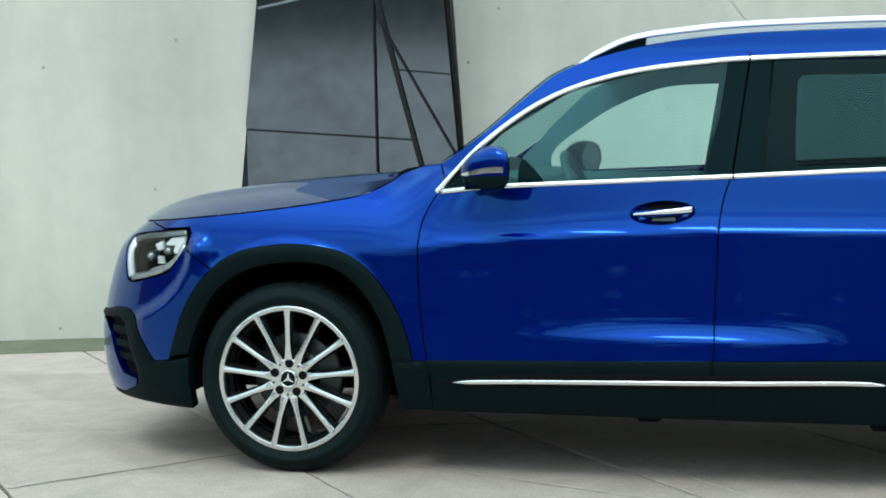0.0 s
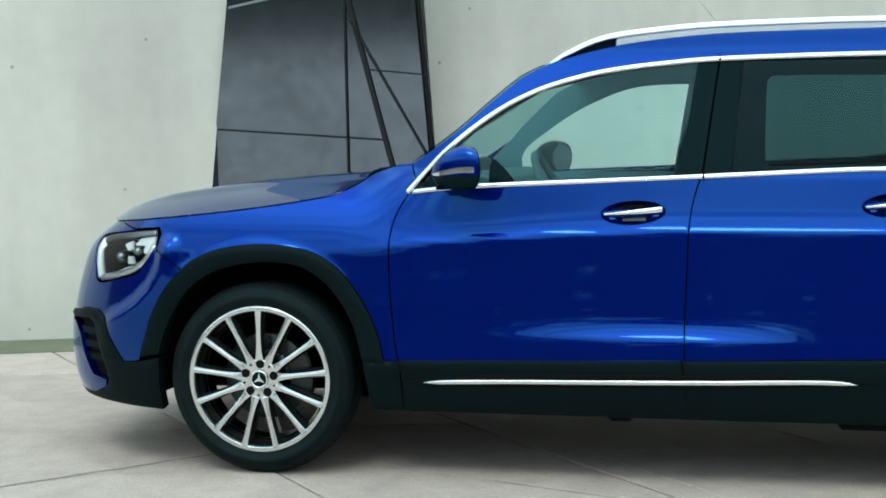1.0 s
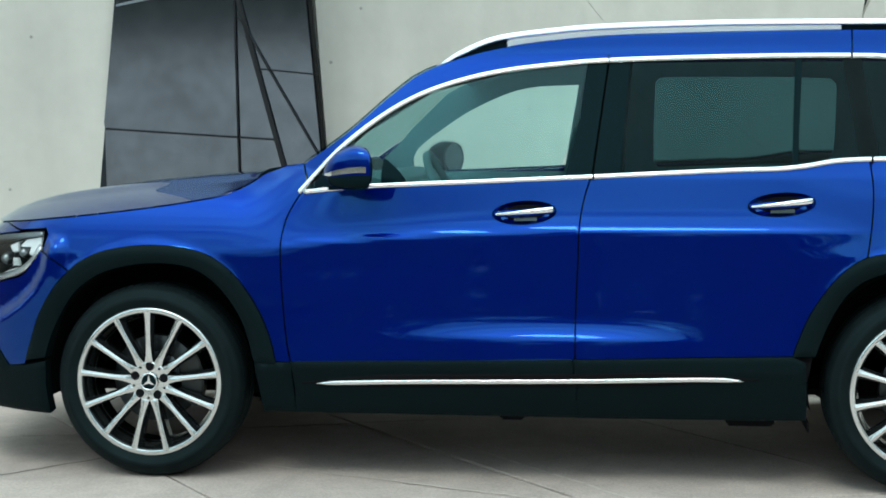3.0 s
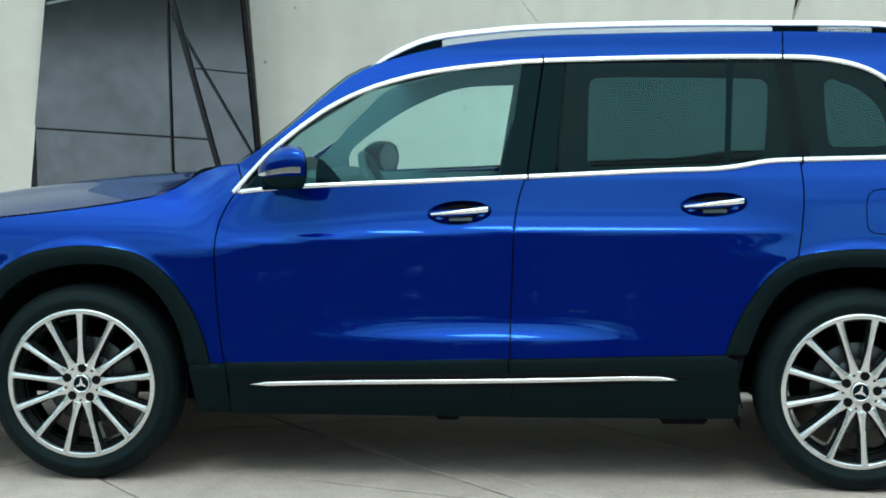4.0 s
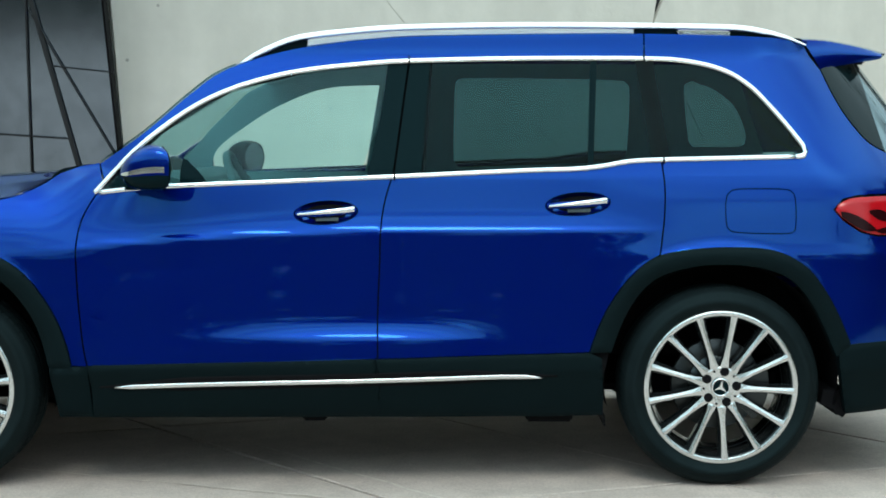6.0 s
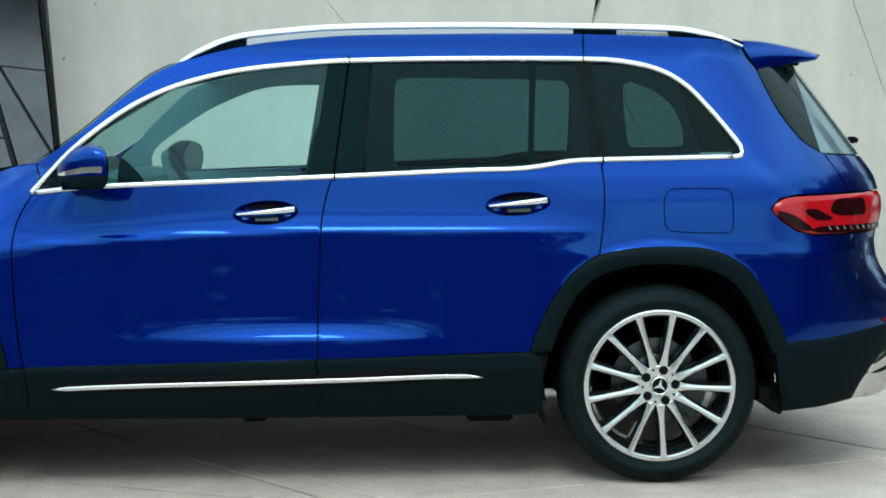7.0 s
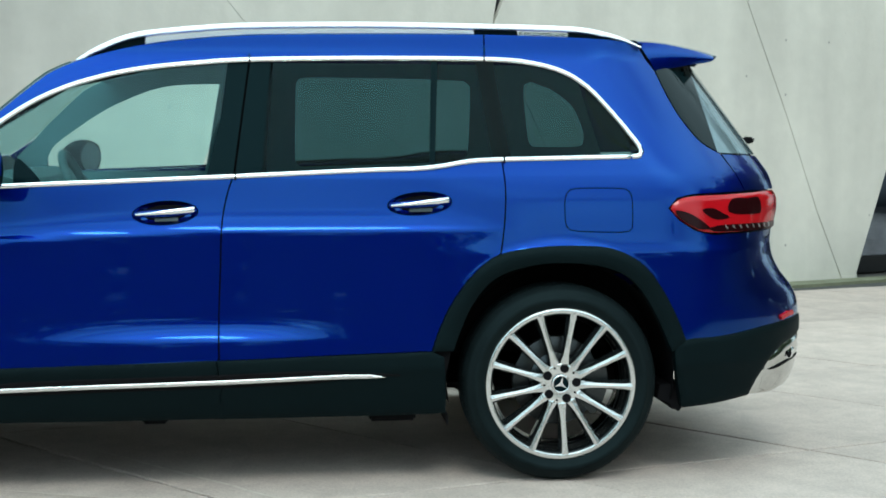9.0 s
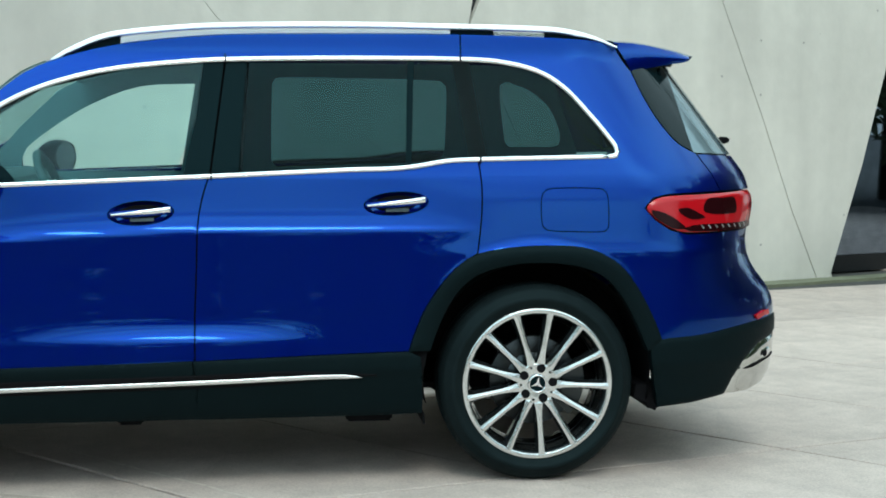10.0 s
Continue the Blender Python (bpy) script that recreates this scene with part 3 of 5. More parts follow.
def sheet(name, outline, material, parent=None, label="", off=0.0, holes=(), step=0.022, skirt=0.014, gap=0.0, both=True, roll=0.0, rollw=0.01, far_only=False):
    """A panel on the flank with the outline in x, z: out by off, its edge turned inwards by skirt, mirrored to the far side if both."""
    if gap:
        outline = shrink(outline, gap)
        holes = [shrink(h, -gap) for h in holes]
    rim = densify(outline, step)
    rings = [rim] + [densify(h, step) for h in holes]
    pts, edges = [], []
    for r in rings:
        i0 = len(pts)
        pts += r
        edges += [(i0 + i, i0 + (i + 1) % len(r)) for i in range(len(r))]
    q = np.array(rim)
    gx, gz = np.meshgrid(np.arange(q[:, 0].min(), q[:, 0].max(), step), np.arange(q[:, 1].min(), q[:, 1].max(), step * 0.7))
    gx, gz = gx.ravel(), gz.ravel()
    ok = inside(gx, gz, rim) & (edge_distance(gx, gz, rim) > step * 0.35)
    for h in rings[1:]:
        ok &= ~inside(gx, gz, h) & (edge_distance(gx, gz, h) > step * 0.35)
    pts += list(zip(gx[ok], gz[ok]))
    vs, es, fs, ov, _, _ = delaunay_2d_cdt([Vector(p) for p in pts], edges, [], 0, 1e-6)
    P = np.array([(v.x, v.y) for v in vs])
    tri = np.array([f for f in fs if len(f) == 3])
    c = P[tri].mean(1)
    keep = inside(c[:, 0], c[:, 1], rim)
    for h in rings[1:]:
        keep &= ~inside(c[:, 0], c[:, 1], h)
    tri = tri[keep]
    N = flank_normal(P[:, 0], P[:, 1])
    V = np.stack([P[:, 0], flank(P[:, 0], P[:, 1]), P[:, 1]], -1) + N * off
    if roll:
        d = np.full(len(P), 9.0)
        for r in rings:
            d = np.minimum(d, edge_distance(P[:, 0], P[:, 1], r))
        V = V - N * (roll * np.clip(1 - d / rollw, 0, 1) ** 2)[:, None]
    a, b, cc = V[tri[:, 0]], V[tri[:, 1]], V[tri[:, 2]]
    flip = (np.cross(b - a, cc - a) * N[tri[:, 0]]).sum(1) < 0
    tri[flip] = tri[flip][:, ::-1]
    # boundary edges get a skirt
    cnt = {}
    for f in tri:
        for i in range(3):
            k = (int(f[i]), int(f[(i + 1) % 3]))
            cnt[k] = cnt.get(k, 0) + 1
    border = [k for k in cnt if (k[1], k[0]) not in cnt]
    verts, faces, extra = [tuple(v) for v in V], [tuple(int(i) for i in f) for f in tri], {}
    normals = [tuple(n) for n in N]
    if skirt:
        for i, j in border:
            quad = []
            ed = V[j] - V[i]
            for k, s in ((j, 0), (i, 0), (i, 1), (j, 1)):
                verts.append(tuple(V[k] - N[k] * (skirt * s)))
                n = np.cross(ed, N[k])
                normals.append(tuple(n / max(np.linalg.norm(n), 1e-9)))
                quad.append(len(verts) - 1)
            faces.append(tuple(quad))
    ob = obj(name, verts, faces, material, parent, label)
    if not roll:
        ob.data.normals_split_custom_set_from_vertices(normals)
    if far_only:
        ob.matrix_basis = Matrix.Translation((0, 2 * YC, 0)) @ Matrix.Diagonal((1, -1, 1, 1))
    elif both:
        far = new(name, ob.data)
        far.parent = parent
        far.matrix_basis = Matrix.Translation((0, 2 * YC, 0)) @ Matrix.Diagonal((1, -1, 1, 1))
        if label:
            far["label"] = label
    return ob


def ribbon(name, line, width, height, material, parent=None, label="", off=0.0, both=True, taper=0.0):
    """A raised moulding along a line in x, z on the flank."""
    L = np.array(line)
    d = np.gradient(L, axis=0)
    d /= np.linalg.norm(d, axis=1, keepdims=True)
    n = np.stack([-d[:, 1], d[:, 0]], 1)
    prof = [(-0.5, -0.4), (-0.5, 0.35), (-0.36, 0.85), (0, 1), (0.36, 0.85), (0.5, 0.35), (0.5, -0.4)]
    verts, faces = [], []
    m = len(prof)
    for i, p in enumerate(L):
        k = 1.0
        if taper:
            e = min(i, len(L) - 1 - i) / max(len(L) - 1, 1)
            k = max(0.15, min(1.0, e / taper))
        for a, h in prof:
            x, z = p + n[i] * a * width * k
            N = flank_normal(np.array(p[0]), np.array(p[1]))
            verts.append((x, float(flank(np.array(x), np.array(z))) + N[1] * (off + h * height), z))
    for i in range(len(L) - 1):
        for j in range(m - 1):
            a, b = i * m + j, (i + 1) * m + j
            faces.append((a, b, b + 1, a + 1))
    faces.append(tuple(range(m)))
    faces.append(tuple(range((len(L) - 1) * m, len(L) * m))[::-1])
    ob = obj(name, verts, faces, material, parent, label)
    bm = bmesh.new()
    bm.from_mesh(ob.data)
    bmesh.ops.recalc_face_normals(bm, faces=bm.faces[:])
    bm.to_mesh(ob.data)
    bm.free()
    if both:
        far = new(name, ob.data)
        far.parent = parent
        far.matrix_basis = Matrix.Translation((0, 2 * YC, 0)) @ Matrix.Diagonal((1, -1, 1, 1))
        if label:
            far["label"] = label
    return ob


# --- lines of the side view (x, z) ---
ARCH_F_OUT = curve([(-0.498, 0.397), (-0.484, 0.437), (-0.463, 0.507), (-0.427, 0.601), (-0.368, 0.701), (-0.306, 0.775), (-0.241, 0.822), (-0.150, 0.856), (-0.016, 0.874), (0.119, 0.868),
                    (0.229, 0.840), (0.317, 0.781), (0.382, 0.704), (0.437, 0.611), (0.473, 0.517), (0.490, 0.443)])
ARCH_F_IN = curve([(-0.423, 0.248), (-0.417, 0.328), (-0.406, 0.415), (-0.374, 0.536), (-0.304, 0.669), (-0.223, 0.746), (-0.132, 0.787), (0.003, 0.809), (0.138, 0.802), (0.226, 0.765),
                   (0.303, 0.692), (0.368, 0.587), (0.405, 0.461), (0.422, 0.335), (0.433, 0.257)])
ARCH_R_OUT = curve([(2.353, 0.493), (2.376, 0.560), (2.418, 0.651), (2.481, 0.742), (2.552, 0.811), (2.612, 0.842), (2.715, 0.862), (2.839, 0.869), (2.966, 0.865), (3.051, 0.846),
                    (3.136, 0.796), (3.202, 0.713), (3.258, 0.608), (3.295, 0.518)])
ARCH_R_IN = curve([(2.403, 0.255), (2.405, 0.355), (2.418, 0.456), (2.460, 0.578), (2.513, 0.681), (2.594, 0.761), (2.717, 0.801), (2.841, 0.809), (2.968, 0.798), (3.075, 0.756), (3.150, 0.671),
                   (3.216, 0.539), (3.250, 0.435), (3.269, 0.271)])
DOOR_A = curve([(0.576, 1.071), (0.538, 1.009), (0.515, 0.946), (0.506, 0.863), (0.514, 0.695), (0.531, 0.527), (0.547, 0.447)])
DOOR_B = curve([(1.643, 1.125), (1.620, 1.052), (1.603, 0.952), (1.597, 0.792), (1.590, 0.613), (1.591, 0.474)])
DOOR_C = curve([(2.618, 1.184), (2.628, 1.088), (2.625, 0.986), (2.613, 0.885), (2.606, 0.844)])
BELT = curve([(0.565, 1.069), (0.799, 1.091), (1.254, 1.110), (1.644, 1.126), (2.118, 1.147), (2.300, 1.152), (2.400, 1.162), (2.501, 1.179), (2.619, 1.185), (2.903, 1.191), (3.121, 1.196)], 0.03)
TOPLINE = curve([(0.565, 1.069), (0.686, 1.200), (0.809, 1.306), (0.931, 1.389), (1.055, 1.447), (1.199, 1.490), (1.342, 1.517), (1.521, 1.536), (1.704, 1.548), (2.125, 1.556), (2.571, 1.555), (2.737, 1.543),
                 (2.863, 1.510), (2.955, 1.452), (3.033, 1.368), (3.101, 1.283), (3.136, 1.234), (3.144, 1.213), (3.135, 1.199), (3.106, 1.1955)], 0.012)
ROOFLINE = curve([(0.574, 1.174), (0.735, 1.285), (0.904, 1.431), (1.034, 1.521), (1.285, 1.596), (1.603, 1.635), (1.918, 1.646), (2.542, 1.650), (2.995, 1.638), (3.198, 1.621)], 0.04)
HOODLINE = curve([(-0.731, 0.939), (-0.595, 0.953), (-0.467, 0.964), (-0.102, 1.000), (0.178, 1.039), (0.290, 1.064), (0.376, 1.107), (0.420, 1.139)], 0.03)


def cut(line, x0, x1):
    return [p for p in line if x0 <= p[0] <= x1]


GAPW = 0.0028
HEADLAMP = curve([(-0.752, 0.836), (-0.746, 0.868), (-0.705, 0.895), (-0.533, 0.919), (-0.416, 0.929), (-0.405, 0.912), (-0.422, 0.858), (-0.476, 0.787), (-0.511, 0.755), (-0.597, 0.733), (-0.674, 0.714), (-0.718, 0.720), (-0.738, 0.771)], 0.015, True)
SEAM = [(-0.428, 0.852), (-0.395, 0.842), (-0.350, 0.815), (-0.306, 0.775)]

i_seam = min(range(len(ARCH_F_OUT)), key=lambda i: abs(ARCH_F_OUT[i][0] + 0.306) + abs(ARCH_F_OUT[i][1] - 0.775))
fender = HOODLINE[3:] + [(0.501, 1.167), (0.574, 1.178), (0.592, 1.112)] + DOOR_A + [(0.490, 0.443)] + ARCH_F_OUT[i_seam:][::-1] + SEAM[-2:0:-1] + [(-0.416, 0.852), (-0.398, 0.912), (-0.410, 0.934), (-0.533, 0.925)]
sheet("front_fender", fender, PAINT, car, gap=GAPW, label="glossy blue front wing")
CLAD_EDGE = [(-0.521, 0.416), (-0.564, 0.412), (-0.591, 0.448), (-0.630, 0.512), (-0.661, 0.582), (-0.701, 0.606), (-0.769, 0.606), (-0.830, 0.592), (-0.890, 0.580), (-0.962, 0.572)]
bumper = [HOODLINE[3], HOODLINE[0], (-0.791, 0.927), (-0.845, 0.891), (-0.889, 0.849), (-0.924, 0.789), (-0.951, 0.689), (-0.973, 0.609)] + CLAD_EDGE[::-1] + [(-0.490, 0.422)] + ARCH_F_OUT[2:i_seam + 1] + SEAM[-2::-1] + [(-0.405, 0.905), (-0.412, 0.932), (-0.533, 0.924)]
sheet("front_bumper", bumper, PAINT, car, gap=GAPW, holes=[HEADLAMP], label="glossy blue front bumper skin", step=0.018)

front_door = DOOR_A[::-1] + cut(BELT, 0.58, 1.64) + DOOR_B + [(1.591, 0.474)]
def oval(cx, cz, a, b, tilt, n=40):
    t = [2 * math.pi * i / n for i in range(n)]
    return [(cx + a * math.cos(k) * math.cos(tilt) - b * math.sin(k) * math.sin(tilt), cz + a * math.cos(k) * math.sin(tilt) + b * math.sin(k) * math.cos(tilt)) for k in t]


HANDLE_1, HANDLE_2 = (1.404, 0.997, 0.114, 0.0405, 0.055), (2.313, 1.026, 0.116, 0.0400, 0.065)
sheet("front_door", front_door, PAINT, car, gap=GAPW, holes=[oval(*HANDLE_1)], label="glossy blue front door skin")
rear_door = DOOR_B[::-1] + cut(BELT, 1.65, 2.615) + DOOR_C + [p for p in ARCH_R_OUT if p[0] < 2.60][::-1] + [(2.345, 0.493)]
sheet("rear_door", rear_door, PAINT, car, gap=GAPW, holes=[oval(*HANDLE_2)], label="glossy blue rear door skin")

TAIL = curve([(3.245, 1.005), (3.275, 1.035), (3.331, 1.048), (3.452, 1.052), (3.625, 1.057), (3.748, 1.057), (3.774, 1.005), (3.761, 0.931), (3.707, 0.918), (3.554, 0.914), (3.402, 0.914), (3.341, 0.929), (3.280, 0.967)], 0.015, True)
REAR_GLASS_EDGE = curve([(3.236, 1.515), (3.272, 1.425), (3.316, 1.342), (3.377, 1.263), (3.420, 1.230), (3.472, 1.206)], 0.02)
quarter = DOOR_C[::-1] + [p for p in BELT if p[0] > 2.63] + [p for p in TOPLINE[::-1] if p[0] > 2.58][1:] + [(2.571, 1.555), (2.571, 1.650)] + [p for p in ROOFLINE if 2.6 < p[0] < 3.16] + [(3.167, 1.624), (3.198, 1.566)] + REAR_GLASS_EDGE + [(3.533, 1.124), (3.564, 1.061)] + [(3.452, 1.058), (3.331, 1.054), (3.270, 1.041), (3.237, 1.005), (3.275, 0.962), (3.336, 0.923), (3.402, 0.908), (3.707, 0.912), (3.774, 0.926)] \
    + [(3.753, 0.896), (3.743, 0.827), (3.779, 0.738), (3.845, 0.669), (3.855, 0.599), (3.855, 0.573), (3.604, 0.548), (3.452, 0.528), (3.295, 0.514)] + ARCH_R_OUT[::-1][:-1]
quarter = [p for i, p in enumerate(quarter) if not (p in ARCH_R_OUT and p[0] < 2.607)]
FUEL = curve([(2.848, 1.037), (2.862, 1.067), (2.895, 1.078), (3.045, 1.078), (3.084, 1.069), (3.097, 1.041), (3.097, 0.952), (3.088, 0.927), (3.056, 0.920), (2.895, 0.924), (2.858, 0.935), (2.848, 0.962)], 0.012, True)
sheet("rear_quarter_panel", quarter, PAINT, car, gap=GAPW, holes=[FUEL], label="glossy blue rear quarter panel and bumper skin", both=False)
sheet("rear_quarter_panel", [p for p in quarter if p[1] < 1.195 and p[0] < 3.60 or p[1] < 1.05], PAINT, car, label="glossy blue rear quarter panel and bumper skin", far_only=True, step=0.04)
sheet("roof_side_frame", [(2.57, 1.560), (2.98, 1.556), (3.10, 1.545), (3.18, 1.470), (3.275, 1.33), (3.29, 1.19), (3.66, 1.20), (3.45, 1.53), (3.19, 1.62), (2.57, 1.65)], PAINT, car, label="blue rear pillar and roof side frame", far_only=True, step=0.04)
sheet("fuel_flap", FUEL, PAINT, car, gap=0.001, label="blue fuel filler flap", both=False)

pillar = [p for p in TOPLINE[:TOPLINE.index(max(TOPLINE))] if 0.585 < p[0] < 2.572] + [(2.571, 1.650)] + [p for p in ROOFLINE[::-1] if p[0] < 2.56] + [(0.594, 1.120)]
sheet("roof_side_frame", pillar, PAINT, car, gap=GAPW, label="blue windscreen pillar and roof side frame")

# cladding
SILL_T = lambda x: 0.4530 + 0.0227 * (x - 0.54)
for a_, b_, n_ in ((0.546, 1.581, 12), (1.581, 2.352, 10)):
    xs_ = list(np.linspace(a_, b_, n_))
    rock = [(x, SILL_T(x)) for x in xs_] + ([(2.396, 0.474), (2.406, 0.320), (2.405, 0.262)] if b_ > 2 else [(1.597, 0.380), (1.599, 0.259)]) + [(x, 0.258) for x in ([2.2, 1.9, 1.592] if b_ > 2 else [1.2, 0.9, 0.558])] + ([(1.597, 0.380)] if b_ > 2 else [(0.559, 0.360)])
    sheet("sill_cladding", rock, CLAD, car, off=0.012, roll=0.004, rollw=0.015, gap=0.0015, label="grained black plastic sill cladding", skirt=0.03, step=0.014)
sheet("wing_cladding", [(0.410, 0.448), (0.549, 0.449), (0.554, 0.360), (0.561, 0.257), (0.433, 0.257), (0.423, 0.335), (0.409, 0.420)], CLAD, car, off=0.012, roll=0.008, rollw=0.022, gap=0.0015, label="black plastic wing cladding behind the wheel", skirt=0.03)
sheet("wheel_arch_trim", ARCH_F_OUT[2:] + [(0.411, 0.447)] + [p for p in ARCH_F_IN[::-1] if p[1] > 0.44], CLAD, car, off=0.016, roll=0.008, rollw=0.03, label="black plastic front wheel arch trim", skirt=0.05, step=0.012)
sheet("wheel_arch_trim", ARCH_R_OUT + [(3.242, 0.479)] + [p for p in ARCH_R_IN[::-1] if p[1] > 0.48], CLAD, car, off=0.016, roll=0.008, rollw=0.03, label="black plastic rear wheel arch trim", skirt=0.05, step=0.012)
MOUTH = [(-0.945, 0.545), (-0.880, 0.555), (-0.820, 0.561), (-0.752, 0.568), (-0.722, 0.553), (-0.707, 0.503), (-0.676, 0.426), (-0.658, 0.372), (-0.655, 0.330), (-0.670, 0.300), (-0.752, 0.264), (-0.860, 0.262), (-0.940, 0.285)]
fclad = [(-0.399, 0.438), (-0.490, 0.417)] + CLAD_EDGE + [(-0.960, 0.40), (-0.955, 0.27), (-0.86, 0.245), (-0.720, 0.241), (-0.556, 0.235), (-0.449, 0.231), (-0.405, 0.230), (-0.410, 0.348)]
sheet("bumper_cladding", fclad, CLAD, car, off=0.012, roll=0.008, rollw=0.025, label="black plastic front bumper cladding", skirt=0.04, step=0.014, holes=[MOUTH])
sheet("side_intake", MOUTH, GAP, car, "black recessed side air intake", off=-0.025, skirt=0.0, step=0.02)
for a_, b_ in (((-0.83, 0.515), (-0.705, 0.515)), ((-0.81, 0.462), (-0.690, 0.462)), ((-0.79, 0.410), (-0.672, 0.410))):
    sheet("intake_bar", [(a_[0], a_[1] - 0.014), (b_[0], b_[1] - 0.014), (b_[0], b_[1] + 0.014), (a_[0], a_[1] + 0.014)], CLAD, car, off=-0.010, skirt=0.012, step=0.02)
lip = [(-0.945, 0.545), (-0.860, 0.545), (-0.815, 0.50), (-0.790, 0.445), (-0.767, 0.381), (-0.741, 0.343), (-0.662, 0.330), (-0.672, 0.299), (-0.752, 0.264), (-0.860, 0.260), (-0.945, 0.285)]
sheet("bumper_lip", lip, PAINT, car, gap=0.002, label="blue lower bumper corner", step=0.012, off=0.006, skirt=0.03)
rclad = [(3.250, 0.500), (3.262, 0.514), (3.322, 0.524), (3.485, 0.531), (3.611, 0.552), (3.696, 0.561), (3.850, 0.570), (3.855, 0.500), (3.728, 0.476), (3.654, 0.426), (3.602, 0.354), (3.571, 0.292), (3.430, 0.272), (3.291, 0.262), (3.274, 0.340), (3.256, 0.439)]
sheet("rear_bumper_cladding", rclad, CLAD, car, off=0.010, roll=0.006, rollw=0.02, label="black plastic rear bumper cladding", skirt=0.04, step=0.016)

# --- bright mouldings ---
ribbon("belt_moulding", cut(BELT, 0.57, 3.12), 0.0185, 0.010, CHROME, car, "polished aluminium waistline moulding")
ribbon("window_moulding", TOPLINE, 0.0195, 0.010, CHROME, car, "polished aluminium window surround", both=False)
# flat near-black ribbon on the sill: the groove's shadow put in as colour
ribbon("sill_groove_shade", curve([(0.590, 0.373), (1.001, 0.388), (1.598, 0.402), (2.050, 0.413), (2.235, 0.411)], 0.04), 0.050, 0.002, GAP, car, "near-black strip standing for the shade of the sill groove", off=0.0125, taper=0.20)
ribbon("sill_moulding", curve([(0.642, 0.372), (1.001, 0.384), (1.598, 0.398), (2.050, 0.409), (2.183, 0.405)], 0.04), 0.018, 0.008, CHROME, car, "polished sill moulding strip", off=0.014, taper=0.05)

for x_, z_ in ((1.704, 1.552), (2.570, 1.551)):
    sheet("moulding_joint", [(x_ - 0.003, z_ - 0.014), (x_ + 0.003, z_ - 0.014), (x_ + 0.001, z_ + 0.014), (x_ - 0.005, z_ + 0.014)], GAP, car, off=0.0112, skirt=0.004, both=False)
for x_, z_ in ((1.651, 1.124), (2.627, 1.181)):
    sheet("moulding_joint", [(x_ - 0.003, z_ - 0.013), (x_ + 0.003, z_ - 0.013), (x_ + 0.003, z_ + 0.013), (x_ - 0.003, z_ + 0.013)], GAP, car, off=0.0112, skirt=0.004, both=False)

# --- glass ---
front_glass = [(p[0], p[1] + 0.004) for p in cut(BELT, 0.60, 1.545)] + [(1.597, 1.334), (1.623, 1.536)] + [(p[0], p[1] - 0.004) for p in TOPLINE[::-1] if 0.60 < p[0] < 1.62 and p[1] > 1.10]
sheet("front_window", front_glass, GLASS_F, car, off=-0.006, skirt=0.0, label="green tinted front door glass", step=0.05, both=False)
sheet("front_window", front_glass, FAR_F, car, off=-0.006, skirt=0.0, label="green tinted front door glass", step=0.05, far_only=True)
b_trim = [(1.546, 1.120), (1.597, 1.334), (1.623, 1.540), (1.701, 1.547), (1.644, 1.124)]
sheet("b_pillar_trim", b_trim, GLOSS, car, gap=0.002, label="gloss black pillar trim", off=-0.003)
b2_trim = [(1.648, 1.125), (1.705, 1.548), (1.783, 1.550), (1.749, 1.129)]
sheet("b_pillar_trim", b2_trim, GLOSS, car, gap=0.002, label="gloss black pillar trim", off=-0.003)
rear_glass = [(1.749, 1.131)] + cut(BELT, 1.76, 2.60) + [(2.616, 1.185), (2.568, 1.554)] + [p for p in TOPLINE[::-1] if 1.79 < p[0] < 2.56 and p[1] > 1.5] + [(1.783, 1.548)]
sheet("rear_window", rear_glass, GLASS_R, car, off=-0.006, skirt=0.0, label="dark privacy glass of the rear door", step=0.05, both=False)
sheet("rear_window", [(1.749, 1.131), (2.40, 1.140), (2.74, 1.150), (2.74, 1.555), (1.783, 1.555)], FAR_R, car, off=-0.006, skirt=0.0, label="dark privacy glass of the rear door", step=0.05, far_only=True)
sheet("window_divider", [(2.350, 1.152), (2.371, 1.554), (2.395, 1.554), (2.371, 1.154)], GLOSS, car, off=0.002, label="black window divider bar", both=False)
quarter_glass = [(2.626, 1.187)] + [p for p in BELT if 2.65 < p[0] < 3.12] + [p for p in TOPLINE[::-1] if p[0] > 2.58][1:] + [(2.576, 1.554)]
sheet("quarter_window", quarter_glass, GLASS_R, car, off=-0.006, skirt=0.0, label="dark fixed quarter glass", step=0.03, both=False)
sheet("quarter_window", [(2.745, 1.18), (3.29, 1.19), (3.27, 1.34), (3.16, 1.50), (2.98, 1.552), (2.745, 1.555)], FAR_R, car, off=-0.006, skirt=0.0, label="dark fixed quarter glass", step=0.05, far_only=True)


# --- wheels ---
def lathe(profile, n, name, material, parent=None, label="", closed=False):
    """A ring round the y axis from (radius, y) pairs."""
    verts, faces = [], []
    m = len(profile)
    for i in range(n):
        a = 2 * math.pi * i / n
        for r, y in profile:
            verts.append((r * math.cos(a), y, r * math.sin(a)))
    for i in range(n):
        for j in range(m if closed else m - 1):
            a, b, k = i * m + j, ((i + 1) % n) * m + j, (j + 1) % m
            faces.append((a, i * m + k, ((i + 1) % n) * m + k, b))
    ob = obj(name, verts, faces, material, parent, label)
    bm = bmesh.new()
    bm.from_mesh(ob.data)
    bmesh.ops.recalc_face_normals(bm, faces=bm.faces[:])
    bm.to_mesh(ob.data)
    bm.free()
    return ob


